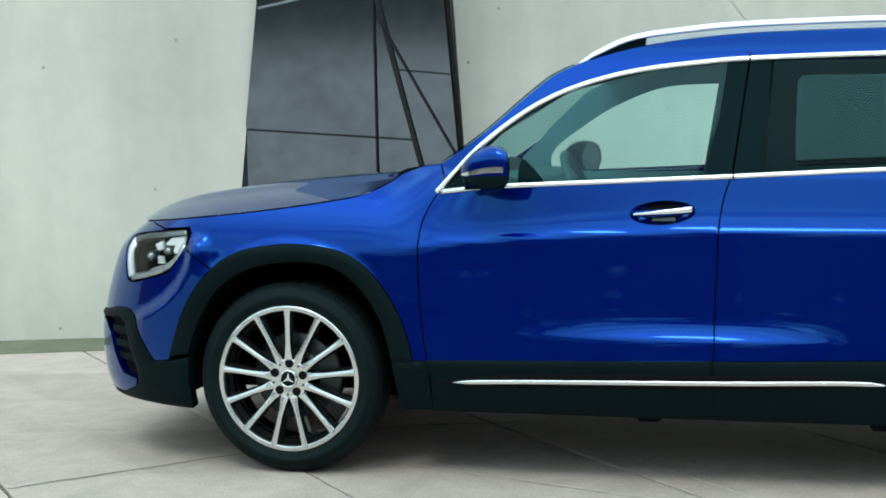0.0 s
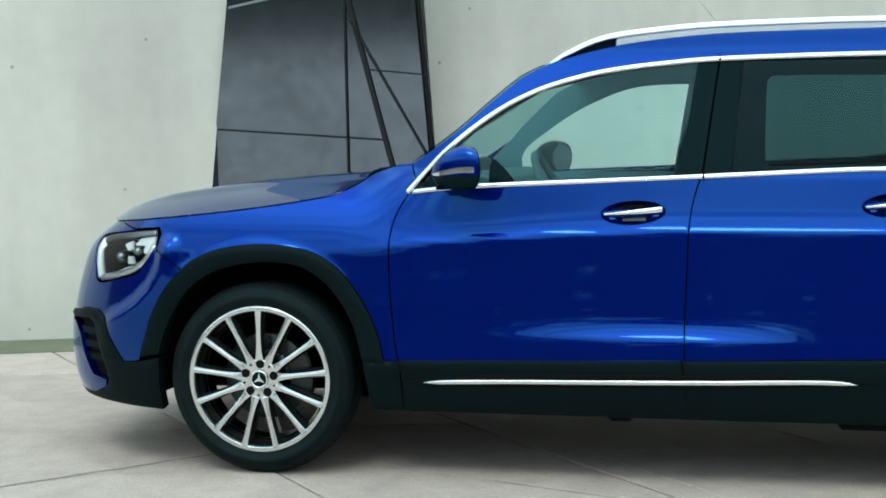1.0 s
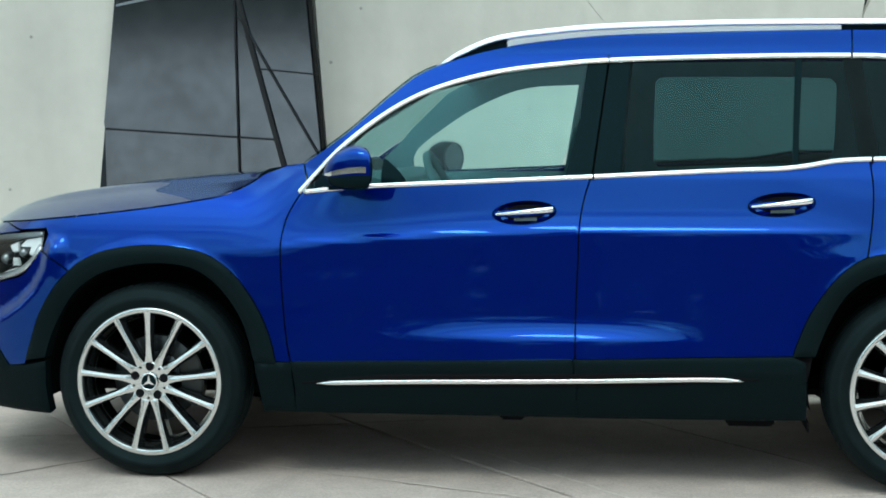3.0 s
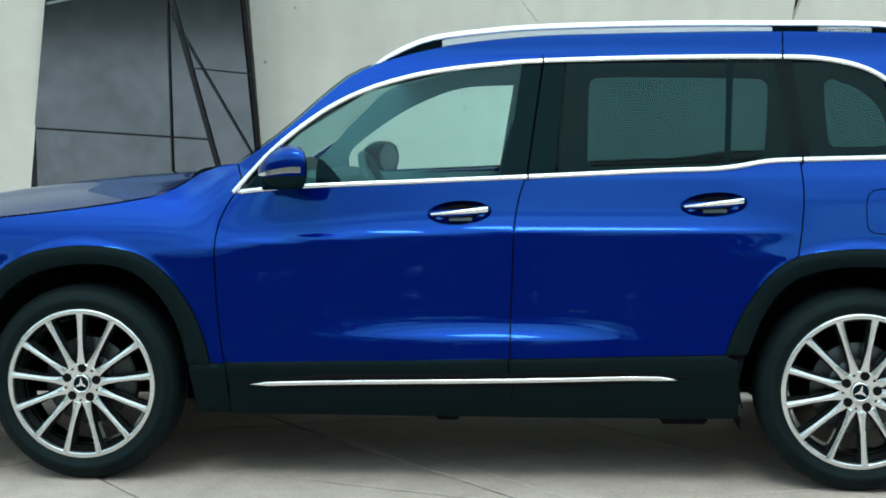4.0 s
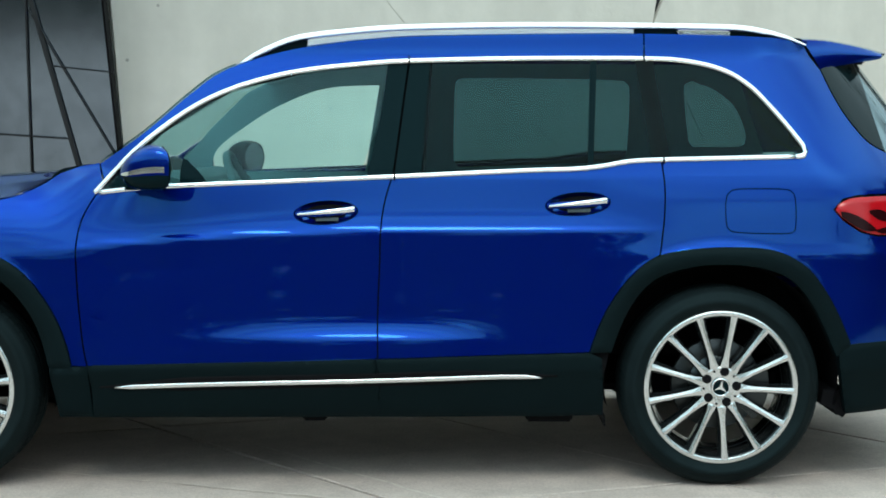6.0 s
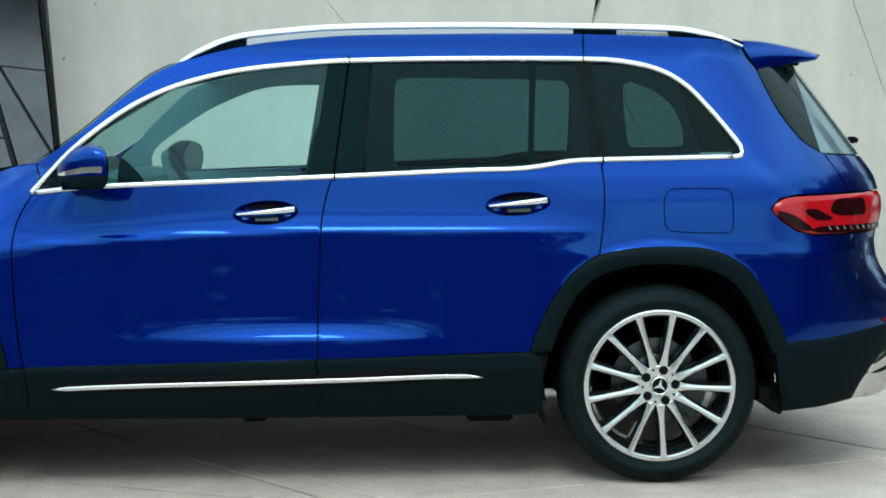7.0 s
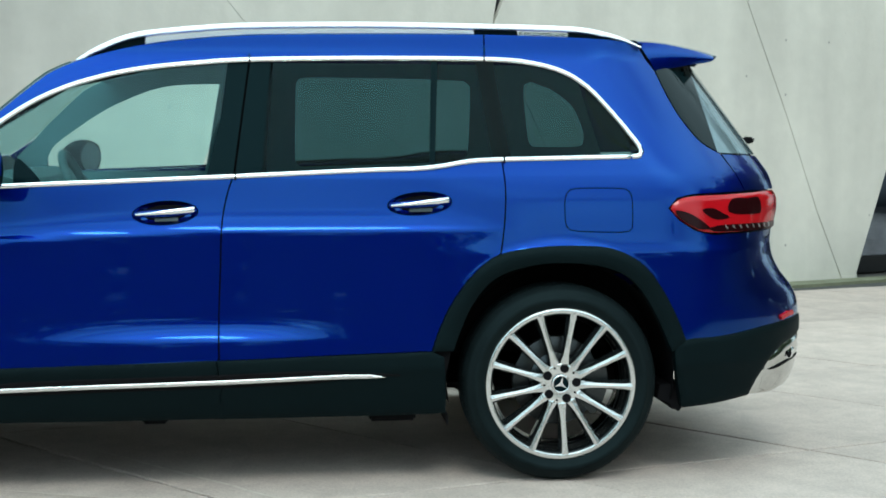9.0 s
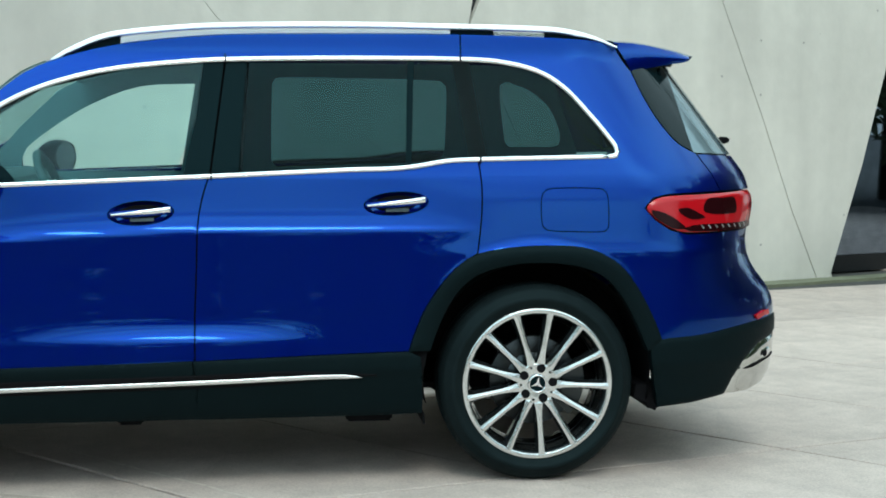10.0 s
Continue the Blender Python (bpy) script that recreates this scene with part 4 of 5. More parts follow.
def disc_bm(r, y0, y1, n=24, cx=0.0, cz=0.0, bevel=0.0):
    return prism_bm([(cx + r * math.cos(2 * math.pi * i / n), cz + r * math.sin(2 * math.pi * i / n)) for i in range(n)], y0, y1, bevel)


def make_wheel():
    # barrel and outer lip of the rim
    rim = lathe([(0.279, 0.000), (0.2785, -0.006), (0.270, -0.008), (0.258, -0.004), (0.255, 0.004), (0.252, 0.03), (0.240, 0.06), (0.236, 0.15), (0.262, 0.20), (0.268, 0.21)], 96, "wheel", RIMDARK, car, "alloy wheel with thirteen machined spokes and a low tyre")
    lathe([(0.2795, 0.002), (0.2795, -0.006), (0.2775, -0.0085), (0.2640, -0.0085), (0.2615, -0.007)], 96, "rim_lip", RIM, rim, "machined bright rim lip")
    lathe([(0.2614, -0.007), (0.2560, 0.008), (0.2545, 0.020)], 96, "lip_bevel", RIMGREY, rim, "grey bevel inside the rim lip")
    lathe([(0.2500, 0.040), (0.2400, 0.070), (0.2380, 0.075)], 96, "barrel_step", RIMGREY, rim)
    tyre = lathe([(0.272, 0.01), (0.281, -0.004), (0.290, -0.012), (0.303, -0.014), (0.305, -0.0165), (0.322, -0.0165), (0.324, -0.012), (0.340, -0.006), (0.352, 0.006), (0.3605, 0.030), (0.3635, 0.055),
                  (0.3635, 0.075), (0.356, 0.077), (0.356, 0.085), (0.3640, 0.087), (0.3640, 0.108), (0.356, 0.110), (0.356, 0.119), (0.3640, 0.121), (0.3635, 0.150), (0.3605, 0.175), (0.350, 0.200), (0.330, 0.212), (0.30, 0.214), (0.272, 0.20)], 128, "tyre", TYRE, rim, "black low-profile road tyre")
    # shoulder tread blocks
    verts, faces = [], []
    for i in range(72):
        a0, a1 = 2 * math.pi * i / 72, 2 * math.pi * (i + 0.78) / 72
        k = len(verts)
        for a in (a0, a1):
            for r, y in ((0.349, 0.0035), (0.3615, 0.026), (0.366, 0.050), (0.366, 0.073), (0.358, 0.073)):
                verts.append((r * math.cos(a), y, r * math.sin(a)))
        for j in range(4):
            faces.append((k + j, k + j + 1, k + 5 + j + 1, k + 5 + j))
        faces.append((k, k + 1, k + 2, k + 3, k + 4))
        faces.append((k + 9, k + 8, k + 7, k + 6, k + 5))
    tb = obj("tread_block", verts, faces, TYRE, rim, smooth=False)
    tb["kind"] = "stuff"
    bm = bmesh.new()
    bm.from_mesh(tb.data)
    bmesh.ops.recalc_face_normals(bm, faces=bm.faces[:])
    bm.to_mesh(tb.data)
    bm.free()
    lathe([(0.2515, 0.022), (0.2475, 0.036), (0.2425, 0.050)], 96, "barrel_edge", RIM, rim, "bright inner edge of the rim barrel")
    # spokes: a bright machined face over dark flanks, with a cooling slot beside it
    sp = None
    for i in range(13):
        a = 2 * math.pi * i / 13 + math.pi / 2
        if sp is None:
            st = [(0.058, 0.0165, 0.004), (0.074, 0.0168, -0.0012), (0.10, 0.0122, -0.003), (0.14, 0.0096, -0.005), (0.19, 0.0096, -0.006), (0.235, 0.0108, -0.007), (0.264, 0.0135, -0.008)]
            verts, faces, fm = [], [], []
            for r, w, y in st:
                g_ = 0.003 + 0.008 * max(0.0, (r - 0.10) / 0.164)     # the pocket beside the machined face widens outwards
                verts += [(r, y + 0.055, -w * 0.9 - g_), (r, y + 0.022, -w - g_), (r, y, -w + 0.0010), (r, y - 0.0030, 0.0), (r, y, w - 0.0010), (r, y + 0.022, w + g_), (r, y + 0.055, w * 0.9 + g_)]
            for s_ in range(len(st) - 1):
                for j in range(6):
                    q = s_ * 7 + j
                    faces.append((q, q + 1, q + 8, q + 7))
                    fm.append(0 if j in (2, 3) else 1)
            faces += [tuple(range(7))[::-1], tuple(range(len(verts) - 7, len(verts)))]
            fm += [1, 1]
            sp = obj("spoke", verts, faces, RIM, rim, smooth=False, mats=[RIM, RIMDARK], fm=fm)
            bm = bmesh.new()
            bm.from_mesh(sp.data)
            bmesh.ops.recalc_face_normals(bm, faces=bm.faces[:])
            bm.to_mesh(sp.data)
            bm.free()
            ob = sp
        else:
            ob = new("spoke", sp.data)
            ob.parent = rim
        ob.matrix_basis = Matrix.Rotation(-a, 4, "Y")
    lathe([(0.0, 0.0), (0.040, 0.0), (0.046, -0.001), (0.070, -0.0018), (0.074, -0.0012), (0.074, 0.06), (0.0, 0.06)], 48, "hub", RIM, rim, "machined bright hub face")
    for i in range(5):
        a = 2 * math.pi * i / 5 + 0.25
        part("bolt", disc_bm(0.0165, -0.0035, 0.01, 20, 0.058 * math.cos(a), 0.058 * math.sin(a)), GAP, rim, "dark recessed wheel bolt")
        b = a + math.pi / 5
        part("bolt", disc_bm(0.0045, -0.0035, 0.01, 10, 0.062 * math.cos(b), 0.062 * math.sin(b)), GAP, rim)
    cap = part("centre_cap", disc_bm(0.034, -0.006, 0.004, 40, bevel=0.0015), GLOSS, rim, "dark centre cap with a plain bright emblem")
    lathe([(0.034, -0.002), (0.034, -0.009), (0.029, -0.0095), (0.028, -0.005)], 40, "cap_ring", CHROME, rim)
    for i in range(3):
        a = math.pi / 2 + 2 * math.pi * i / 3
        d, e = np.array([math.cos(a), math.sin(a)]), np.array([-math.sin(a), math.cos(a)])
        part("emblem_bar", prism_bm([tuple(-e * 0.006), tuple(d * 0.027), tuple(e * 0.006)], -0.0085, -0.004), CHROME, rim)
    lathe([(0.105, 0.085), (0.163, 0.085), (0.166, 0.088), (0.166, 0.108), (0.105, 0.108)], 64, "brake_disc", DISC, rim, "grey steel brake disc")
    lathe([(0.030, 0.075), (0.085, 0.078), (0.103, 0.088)], 40, "disc_bell", RIMDARK, rim, "dark brake disc bell")
    cal = [(0.105 * math.cos(a), 0.105 * math.sin(a)) for a in np.linspace(-0.6, 0.6, 9)] + [(0.19 * math.cos(a), 0.19 * math.sin(a)) for a in np.linspace(0.6, -0.6, 9)]
    part("brake_caliper", prism_bm(cal, 0.060, 0.125, 0.006), DISC, rim, "grey brake caliper")
    part("hub_carrier", disc_bm(0.135, 0.155, 0.165, 48), GAP, rim)
    return rim


wheel_f = make_wheel()
wheel_f.matrix_basis = pose(0, 0.0, 0.364, 0, 0, 0)
wheel_r = copy_thing(wheel_f, pose(2.829, 0.0, 0.364, 0, 10, 0))
far_f = copy_thing(wheel_f, pose(0, 2 * YC, 0.364, 0, 0, 180))
far_r = copy_thing(wheel_f, pose(2.829, 2 * YC, 0.364, 0, 17, 180))

# dark wheel housings, floor pan
for cx, r in ((0.0, 0.425), (2.835, 0.425)):
    for y0, y1 in ((0.025, 0.36), (2 * YC - 0.36, 2 * YC - 0.025)):
        vs, fs = [], []
        ang = np.linspace(-0.22, math.pi + 0.22, 40)
        for a in ang:
            for y in (y0, y1):
                vs.append((cx + r * math.cos(a), y, 0.385 + r * math.sin(a)))
        for i in range(len(ang) - 1):
            fs.append((2 * i, 2 * i + 1, 2 * i + 3, 2 * i + 2))
        yi = y1 if y0 < 0.5 else y0
        k = len(vs)
        vs += [(cx + r * math.cos(a), yi, 0.385 + r * math.sin(a)) for a in ang]
        fs.append(tuple(range(k, len(vs))))
        obj("wheel_housing", vs, fs, GAP, car, "black felt wheel housing")
part("floor_pan", box_bm(0.45, 2.40, 0.14, 2 * YC - 0.14, 0.395, 0.45, 0.02), GAP, car, "black underbody")
part("engine_undertray", box_bm(-0.78, 0.45, 0.36, 2 * YC - 0.36, 0.265, 0.40, 0.02), GAP, car, "black underbody")
part("rear_undertray", box_bm(2.40, 3.62, 0.36, 2 * YC - 0.36, 0.34, 0.45, 0.02), GAP, car, "black underbody")

part("jack_pad", box_bm(2.13, 2.30, 0.06, 0.13, 0.226, 0.262, 0.008), GAP, car)
part("jack_pad", box_bm(1.31, 1.40, 0.06, 0.13, 0.232, 0.262, 0.008), GAP, car)
part("rear_link", prism_bm([(2.40, 0.300), (2.56, 0.312), (2.56, 0.335), (2.40, 0.322)], 0.30, 0.36, 0.004), GAP, car)
part("stone_guard", prism_bm([(3.215, 0.345), (3.305, 0.345), (3.305, 0.262), (3.288, 0.240), (3.274, 0.252), (3.262, 0.250), (3.254, 0.272), (3.205, 0.290)], 0.05, 0.30, 0.003), GAP, car)
part("rear_axle", box_bm(2.70, 2.95, 0.30, 2 * YC - 0.30, 0.30, 0.40, 0.02), GAP, car, "black rear axle carrier")

MIRRORED = Matrix.Translation((0, 2 * YC, 0)) @ Matrix.Diagonal((1, -1, 1, 1))


def mirrored(ob):
    """The same part on the far side, with its own parts."""
    cp = copy_thing(ob, Matrix.Identity(4))
    cp.matrix_basis = MIRRORED @ ob.matrix_basis
    return cp


def grid_obj(name, P, material, parent, label="", flip=False, out=None):
    """A sheet through rows of points; out names the way its faces look, on the whole."""
    P = np.array(P)
    if out:
        flip = float(np.dot(np.cross(P[:-1, 1:] - P[:-1, :-1], P[1:, :-1] - P[:-1, :-1]).reshape(-1, 3).sum(0), out)) < 0
    n, m = P.shape[:2]
    faces = [(i * m + j, i * m + j + 1, (i + 1) * m + j + 1, (i + 1) * m + j) for i in range(n - 1) for j in range(m - 1)]
    if flip:
        faces = [f[::-1] for f in faces]
    ob = obj(name, P.reshape(-1, 3), faces, material, parent, label)
    return ob


# dark structure behind the shut lines
under = [(0.455, 0.300), (2.387, 0.300), (2.427, 0.519), (2.585, 0.797), (2.849, 0.856), (3.096, 0.816), (3.294, 0.578), (3.571, 0.598), (3.571, 0.895), (3.245, 0.925), (3.215, 1.024), (3.294, 1.064), (3.492, 1.063), (3.413, 1.162), (2.624, 1.164), (1.609, 1.109), (0.607, 1.060),
         (0.425, 1.090), (0.100, 1.000), (-0.384, 0.951), (-0.425, 0.841), (-0.304, 0.781), (-0.152, 0.855), (0, 0.87), (0.222, 0.835), (0.425, 0.620)]
sheet("body_shell", under, GAP, car, "dark inner body shell", off=-0.016, skirt=0.0, step=0.04)
sheet("pillar_shell", [(1.565, 1.10), (1.632, 1.55), (1.790, 1.558), (1.758, 1.118)], GAP, car, "black pillar structure", off=-0.03, skirt=0.0, step=0.05)
sheet("pillar_shell", [(2.590, 1.154), (2.536, 1.562), (2.605, 1.562), (2.663, 1.154)], GAP, car, "black pillar structure", off=-0.02, skirt=0.0, step=0.05, both=False)
sheet("frame_shell", [(0.607, 1.090), (0.807, 1.289), (1.058, 1.444), (1.349, 1.514), (1.709, 1.546), (2.128, 1.555), (2.575, 1.547), (2.575, 1.592), (1.609, 1.598), (1.058, 1.509), (0.607, 1.160)], GAP, car, "black frame structure", off=-0.016, skirt=0.0, step=0.05)

# bonnet: crowned panel with two soft ridges
HL = np.array(HOODLINE)
rows_ = []
for u in np.linspace(0, 1, 50):
    row = []
    for w in np.linspace(-1, 1, 61):
        xe = -0.715 + 1.130 * u
        ze = np.interp(xe, HL[:, 0], HL[:, 1]) + 0.003
        ye = float(flank(np.array(xe), np.array(ze))) + 0.004
        xf, xr = -0.715 - 0.16 * (1 - abs(w) ** 2.2), 0.415 + 0.13 * (1 - w * w)
        x = xf + (xr - xf) * u
        zc = np.interp(u, [0, 0.03, 0.08, 0.15, 0.23, 0.37, 0.5, 0.67, 0.84, 1], [0.930, 0.960, 0.994, 1.024, 1.048, 1.078, 1.100, 1.121, 1.134, 1.141])
        g = 1 - abs(w) ** 2.6
        z = ze + (max(zc, ze) - ze) * g + 0.012 * math.exp(-((abs(w) - 0.52) / 0.10) ** 2) * smoothstep(0.0, 0.3, u)
        row.append((x, YC + w * (YC - ye), float(z)))
    rows_.append(row)
bonnet = grid_obj("bonnet", rows_, PAINT, car, "glossy blue crowned bonnet", out=(0, 0, 1))
bonnet_edge = [(p[0], p[1] + 0.004, p[2] - 0.004) for p in [r[0] for r in rows_]]
grid_obj("bonnet_flange", [[p, (p[0], p[1] + 0.02, p[2] - 0.03)] for p in bonnet_edge], GAP, car)
grid_obj("bonnet_front_edge", [[p, (p[0] + 0.015, p[1], p[2] - 0.03)] for p in rows_[0]], GLOSS, car)
part("cowl_panel", prism_bm([(0.36, 1.09), (0.372, 1.132), (0.408, 1.153), (0.500, 1.168), (0.600, 1.172), (0.70, 1.09)], 0.235, 2 * YC - 0.235, 0.006), CLAD, car, "black plastic windscreen cowl")

# windscreen and roof: spanned between the two roof side frames
RL = [p for p in ROOFLINE]
scr, rf = [], []
for x, z in RL:
    y0 = float(flank(np.array(x), np.array(z)))
    row = []
    for w in np.linspace(-1, 1, 33):
        k = 1 - abs(w) ** 2.4
        row.append((x - 0.07 * k * (1 - smoothstep(0.9, 1.7, x)), YC + w * (YC - y0), z + 0.022 * k))
    (scr if x <= 1.04 else rf).append(row)
scr.append(rf[0])
grid_obj("windscreen", scr, SHADE_F, car, "green windscreen with shade in its tint", flip=True)
grid_obj("roof_panel", rf, PAINT, car, "blue roof panel", out=(0, 0, 1))
grid_obj("headliner", [[(p[0], p[1], p[2] - 0.045) for p in r[2:-2]] for r in rf], LINING, car, "pale roof lining")

# tail: rear screen, tailgate, bumper, spanned between the two flanks
def tail_rows(z0, z1, n):
    out = []
    for z in np.linspace(z0, z1, n):
        zz = np.array(z)
        yn = float(PROFILE(zz)) + 0.49
        xe = float(REAR_X(zz) + REAR_W(zz)) - 0.002
        out.append([(xe + 0.035 * (1 - w * w), YC + w * (YC - yn), z) for w in np.linspace(-1, 1, 25)])
    return out


grid_obj("rear_screen", tail_rows(1.205, 1.545, 12), GLASS_R, car, "dark rear screen", out=(1, 0, 0))
grid_obj("tailgate", tail_rows(0.62, 1.203, 40), PAINT, car, "glossy blue tailgate", out=(1, 0, 0))
grid_obj("rear_bumper_centre", tail_rows(0.29, 0.618, 14), CLAD, car, "black plastic rear bumper")
SCREEN_BEND = curve([(3.462, 1.208), (3.448, 1.283), (3.434, 1.380), (3.425, 1.471), (3.418, 1.520), (3.412, 1.552)], 0.02)
sheet("rear_screen_side", REAR_GLASS_EDGE + SCREEN_BEND + [(3.330, 1.540), (3.245, 1.525)], SCREEN, car, "gloss black side of the rear screen", gap=GAPW, step=0.015)
sheet("rear_screen_bend", SCREEN_BEND + [(3.440, 1.552), (3.504, 1.469), (3.591, 1.340), (3.685, 1.198)], SCREEN_BACK, car, "curved rear screen glass, coloured pale for its sky reflection", step=0.015)
sheet("tailgate_corner", [(3.475, 1.204), (3.687, 1.194), (3.755, 1.112), (3.773, 1.061), (3.561, 1.063), (3.531, 1.124)], PAINT, car, "glossy blue tailgate corner", gap=GAPW, step=0.015)

# roof spoiler: upright cheeks, a crowned top and a flat underside
LIP_LOW = [(3.243, 1.519), (3.331, 1.534), (3.405, 1.547), (3.473, 1.556), (3.500, 1.563)]
CREASE = [(3.175, 1.629), (3.268, 1.626), (3.355, 1.614), (3.450, 1.596), (3.506, 1.581)]


def spread(pts, n=18):
    """n even steps along a line."""
    q = np.array(curve(pts, 0.005))
    d = np.concatenate([[0], np.cumsum(np.linalg.norm(np.diff(q, axis=0), axis=1))])
    return [(float(np.interp(s, d, q[:, 0])), float(np.interp(s, d, q[:, 1]))) for s in np.linspace(0, d[-1], n)]


def spoiler_depth(x):
    return 0.288 + 0.10 * (x - 3.18) / 0.32


low_, crease_ = spread(LIP_LOW), spread(CREASE)
side_ = []
for v in np.linspace(0, 1, 7):
    side_.append([(l[0] + (c[0] - l[0]) * v, spoiler_depth(c[0]) + 0.014 * v * v - 0.006 * math.sin(math.pi * v), l[1] + (c[1] - l[1]) * v) for l, c in zip(low_, crease_)])
top_ = []
for w in np.linspace(-1, 1, 41):
    k = 1 - abs(w) ** 5
    top_.append([(c[0] + 0.070 * k * (0.3 + 0.7 * i / 17), YC + w * (YC - spoiler_depth(c[0]) - 0.014), c[1] + k * (0.020 - 0.010 * (i / 17) ** 2)) for i, c in enumerate(crease_)])
spoiler = grid_obj("roof_spoiler", top_, PAINT, car, "blue roof spoiler over the rear screen", out=(0, 0, 1))
cheek = grid_obj("spoiler_cheek", side_, PAINT, spoiler, out=(0, -1, 0))
far_cheek = new("spoiler_cheek", cheek.data)
far_cheek.parent = spoiler
far_cheek.matrix_basis = MIRRORED
under_ = [[(l[0] + 0.060 * (1 - w * w) * (i / 17), YC + w * (YC - spoiler_depth(l[0])), l[1] + 0.006 * (1 - w * w)) for i, l in enumerate(low_)] for w in np.linspace(-1, 1, 21)]
grid_obj("spoiler_underside", under_, GLOSS, spoiler, out=(0, 0, -1))
back_ = []
for a_, b_ in zip(under_, top_[::2]):
    p_, q_ = np.array(a_[-1]), np.array(b_[-1])
    back_.append([tuple(p_), tuple((p_ + q_) / 2 + np.array([0.006, 0, 0])), tuple(q_)])
grid_obj("spoiler_lip", back_, PAINT, spoiler, out=(1, 0, 0))
sheet("spoiler_seam", [(3.140, 1.625), (3.200, 1.632), (3.275, 1.530), (3.215, 1.510)], GAP, car, off=-0.018, skirt=0.0, step=0.02)
part("spoiler_bracket", box_bm(3.400, 3.440, 0.395, 0.42, 1.540, 1.556, 0.006), GAP, car)
part("rear_wiper", prism_bm([(3.715, 1.245), (3.738, 1.266), (3.768, 1.264), (3.777, 1.248), (3.760, 1.236), (3.730, 1.238)], 0.68, 0.73, 0.006), GAP, car, "black rear wiper pivot")

# nose: dark grille spanned between the corners
nose = []
for z in np.linspace(0.24, 0.925, 30):
    zz = np.array(z)
    yn, xe = float(PROFILE(zz)) + 0.54, -0.28 - float(FRONT_W(zz)) + 0.003
    nose.append([(xe - 0.02 * (1 - w * w), YC + w * (YC - yn), z) for w in np.linspace(-1, 1, 25)])
grid_obj("grille", nose, GLOSS, car, "gloss black radiator grille", flip=True)


# --- roof rails ---
def rail():
    top = curve([(1.041, 1.520), (1.093, 1.561), (1.159, 1.600), (1.286, 1.647), (1.499, 1.673), (1.710, 1.686), (2.129, 1.693), (2.545, 1.690), (2.751, 1.687), (2.943, 1.680), (3.057, 1.659), (3.131, 1.633), (3.181, 1.610)], 0.03)
    T = np.array(top)
    d = np.gradient(T, axis=0)
    d /= np.linalg.norm(d, axis=1, keepdims=True)
    sec = [(0.0, -0.019), (0.0, -0.005), (0.006, 0.0), (0.026, 0.0), (0.032, -0.005), (0.032, -0.019), (0.026, -0.023), (0.006, -0.023)]
    rows = []
    for i, (p, t) in enumerate(zip(T, d)):
        n = np.array([-t[1], t[0]])
        k = min(1.0, 0.35 + 0.65 * min(i, len(T) - 1 - i) / 4)
        rows.append([(p[0] + n[0] * b * k, 0.255 + a + 0.02 * (1 - smoothstep(1.0, 1.3, p[0])) * 0, p[1] + n[1] * b * k) for a, b in sec + sec[:1]])
    r = grid_obj("roof_rail", rows, SATIN, car, "satin aluminium roof rail on black feet", flip=True)
    low = np.array(ROOFLINE)

    def web(x0, x1, material, name, dz=0.027, y=0.268):
        xs = np.linspace(x0, x1, max(3, int((x1 - x0) / 0.04)))
        up = [(x, float(np.interp(x, T[:, 0], T[:, 1])) - dz) for x in xs]
        lo = [(x, max(float(np.interp(x, low[:, 0], low[:, 1])) - 0.012, 1.50)) for x in xs]
        lo = [(a[0], min(a[1] - 0.001, b[1])) for a, b in zip(up, lo)]
        part(name, prism_bm(up + lo[::-1], y, y + 0.02), material, r)

    web(1.06, 1.325, CLAD, "rail_foot", 0.018)
    web(1.322, 2.539, SATIN, "rail_web")
    web(2.541, 2.703, CLAD, "rail_foot", 0.018)
    web(2.705, 2.898, CHROME, "rail_web")
    web(2.90, 3.17, CLAD, "rail_foot", 0.018)
    return r


mirrored(rail())


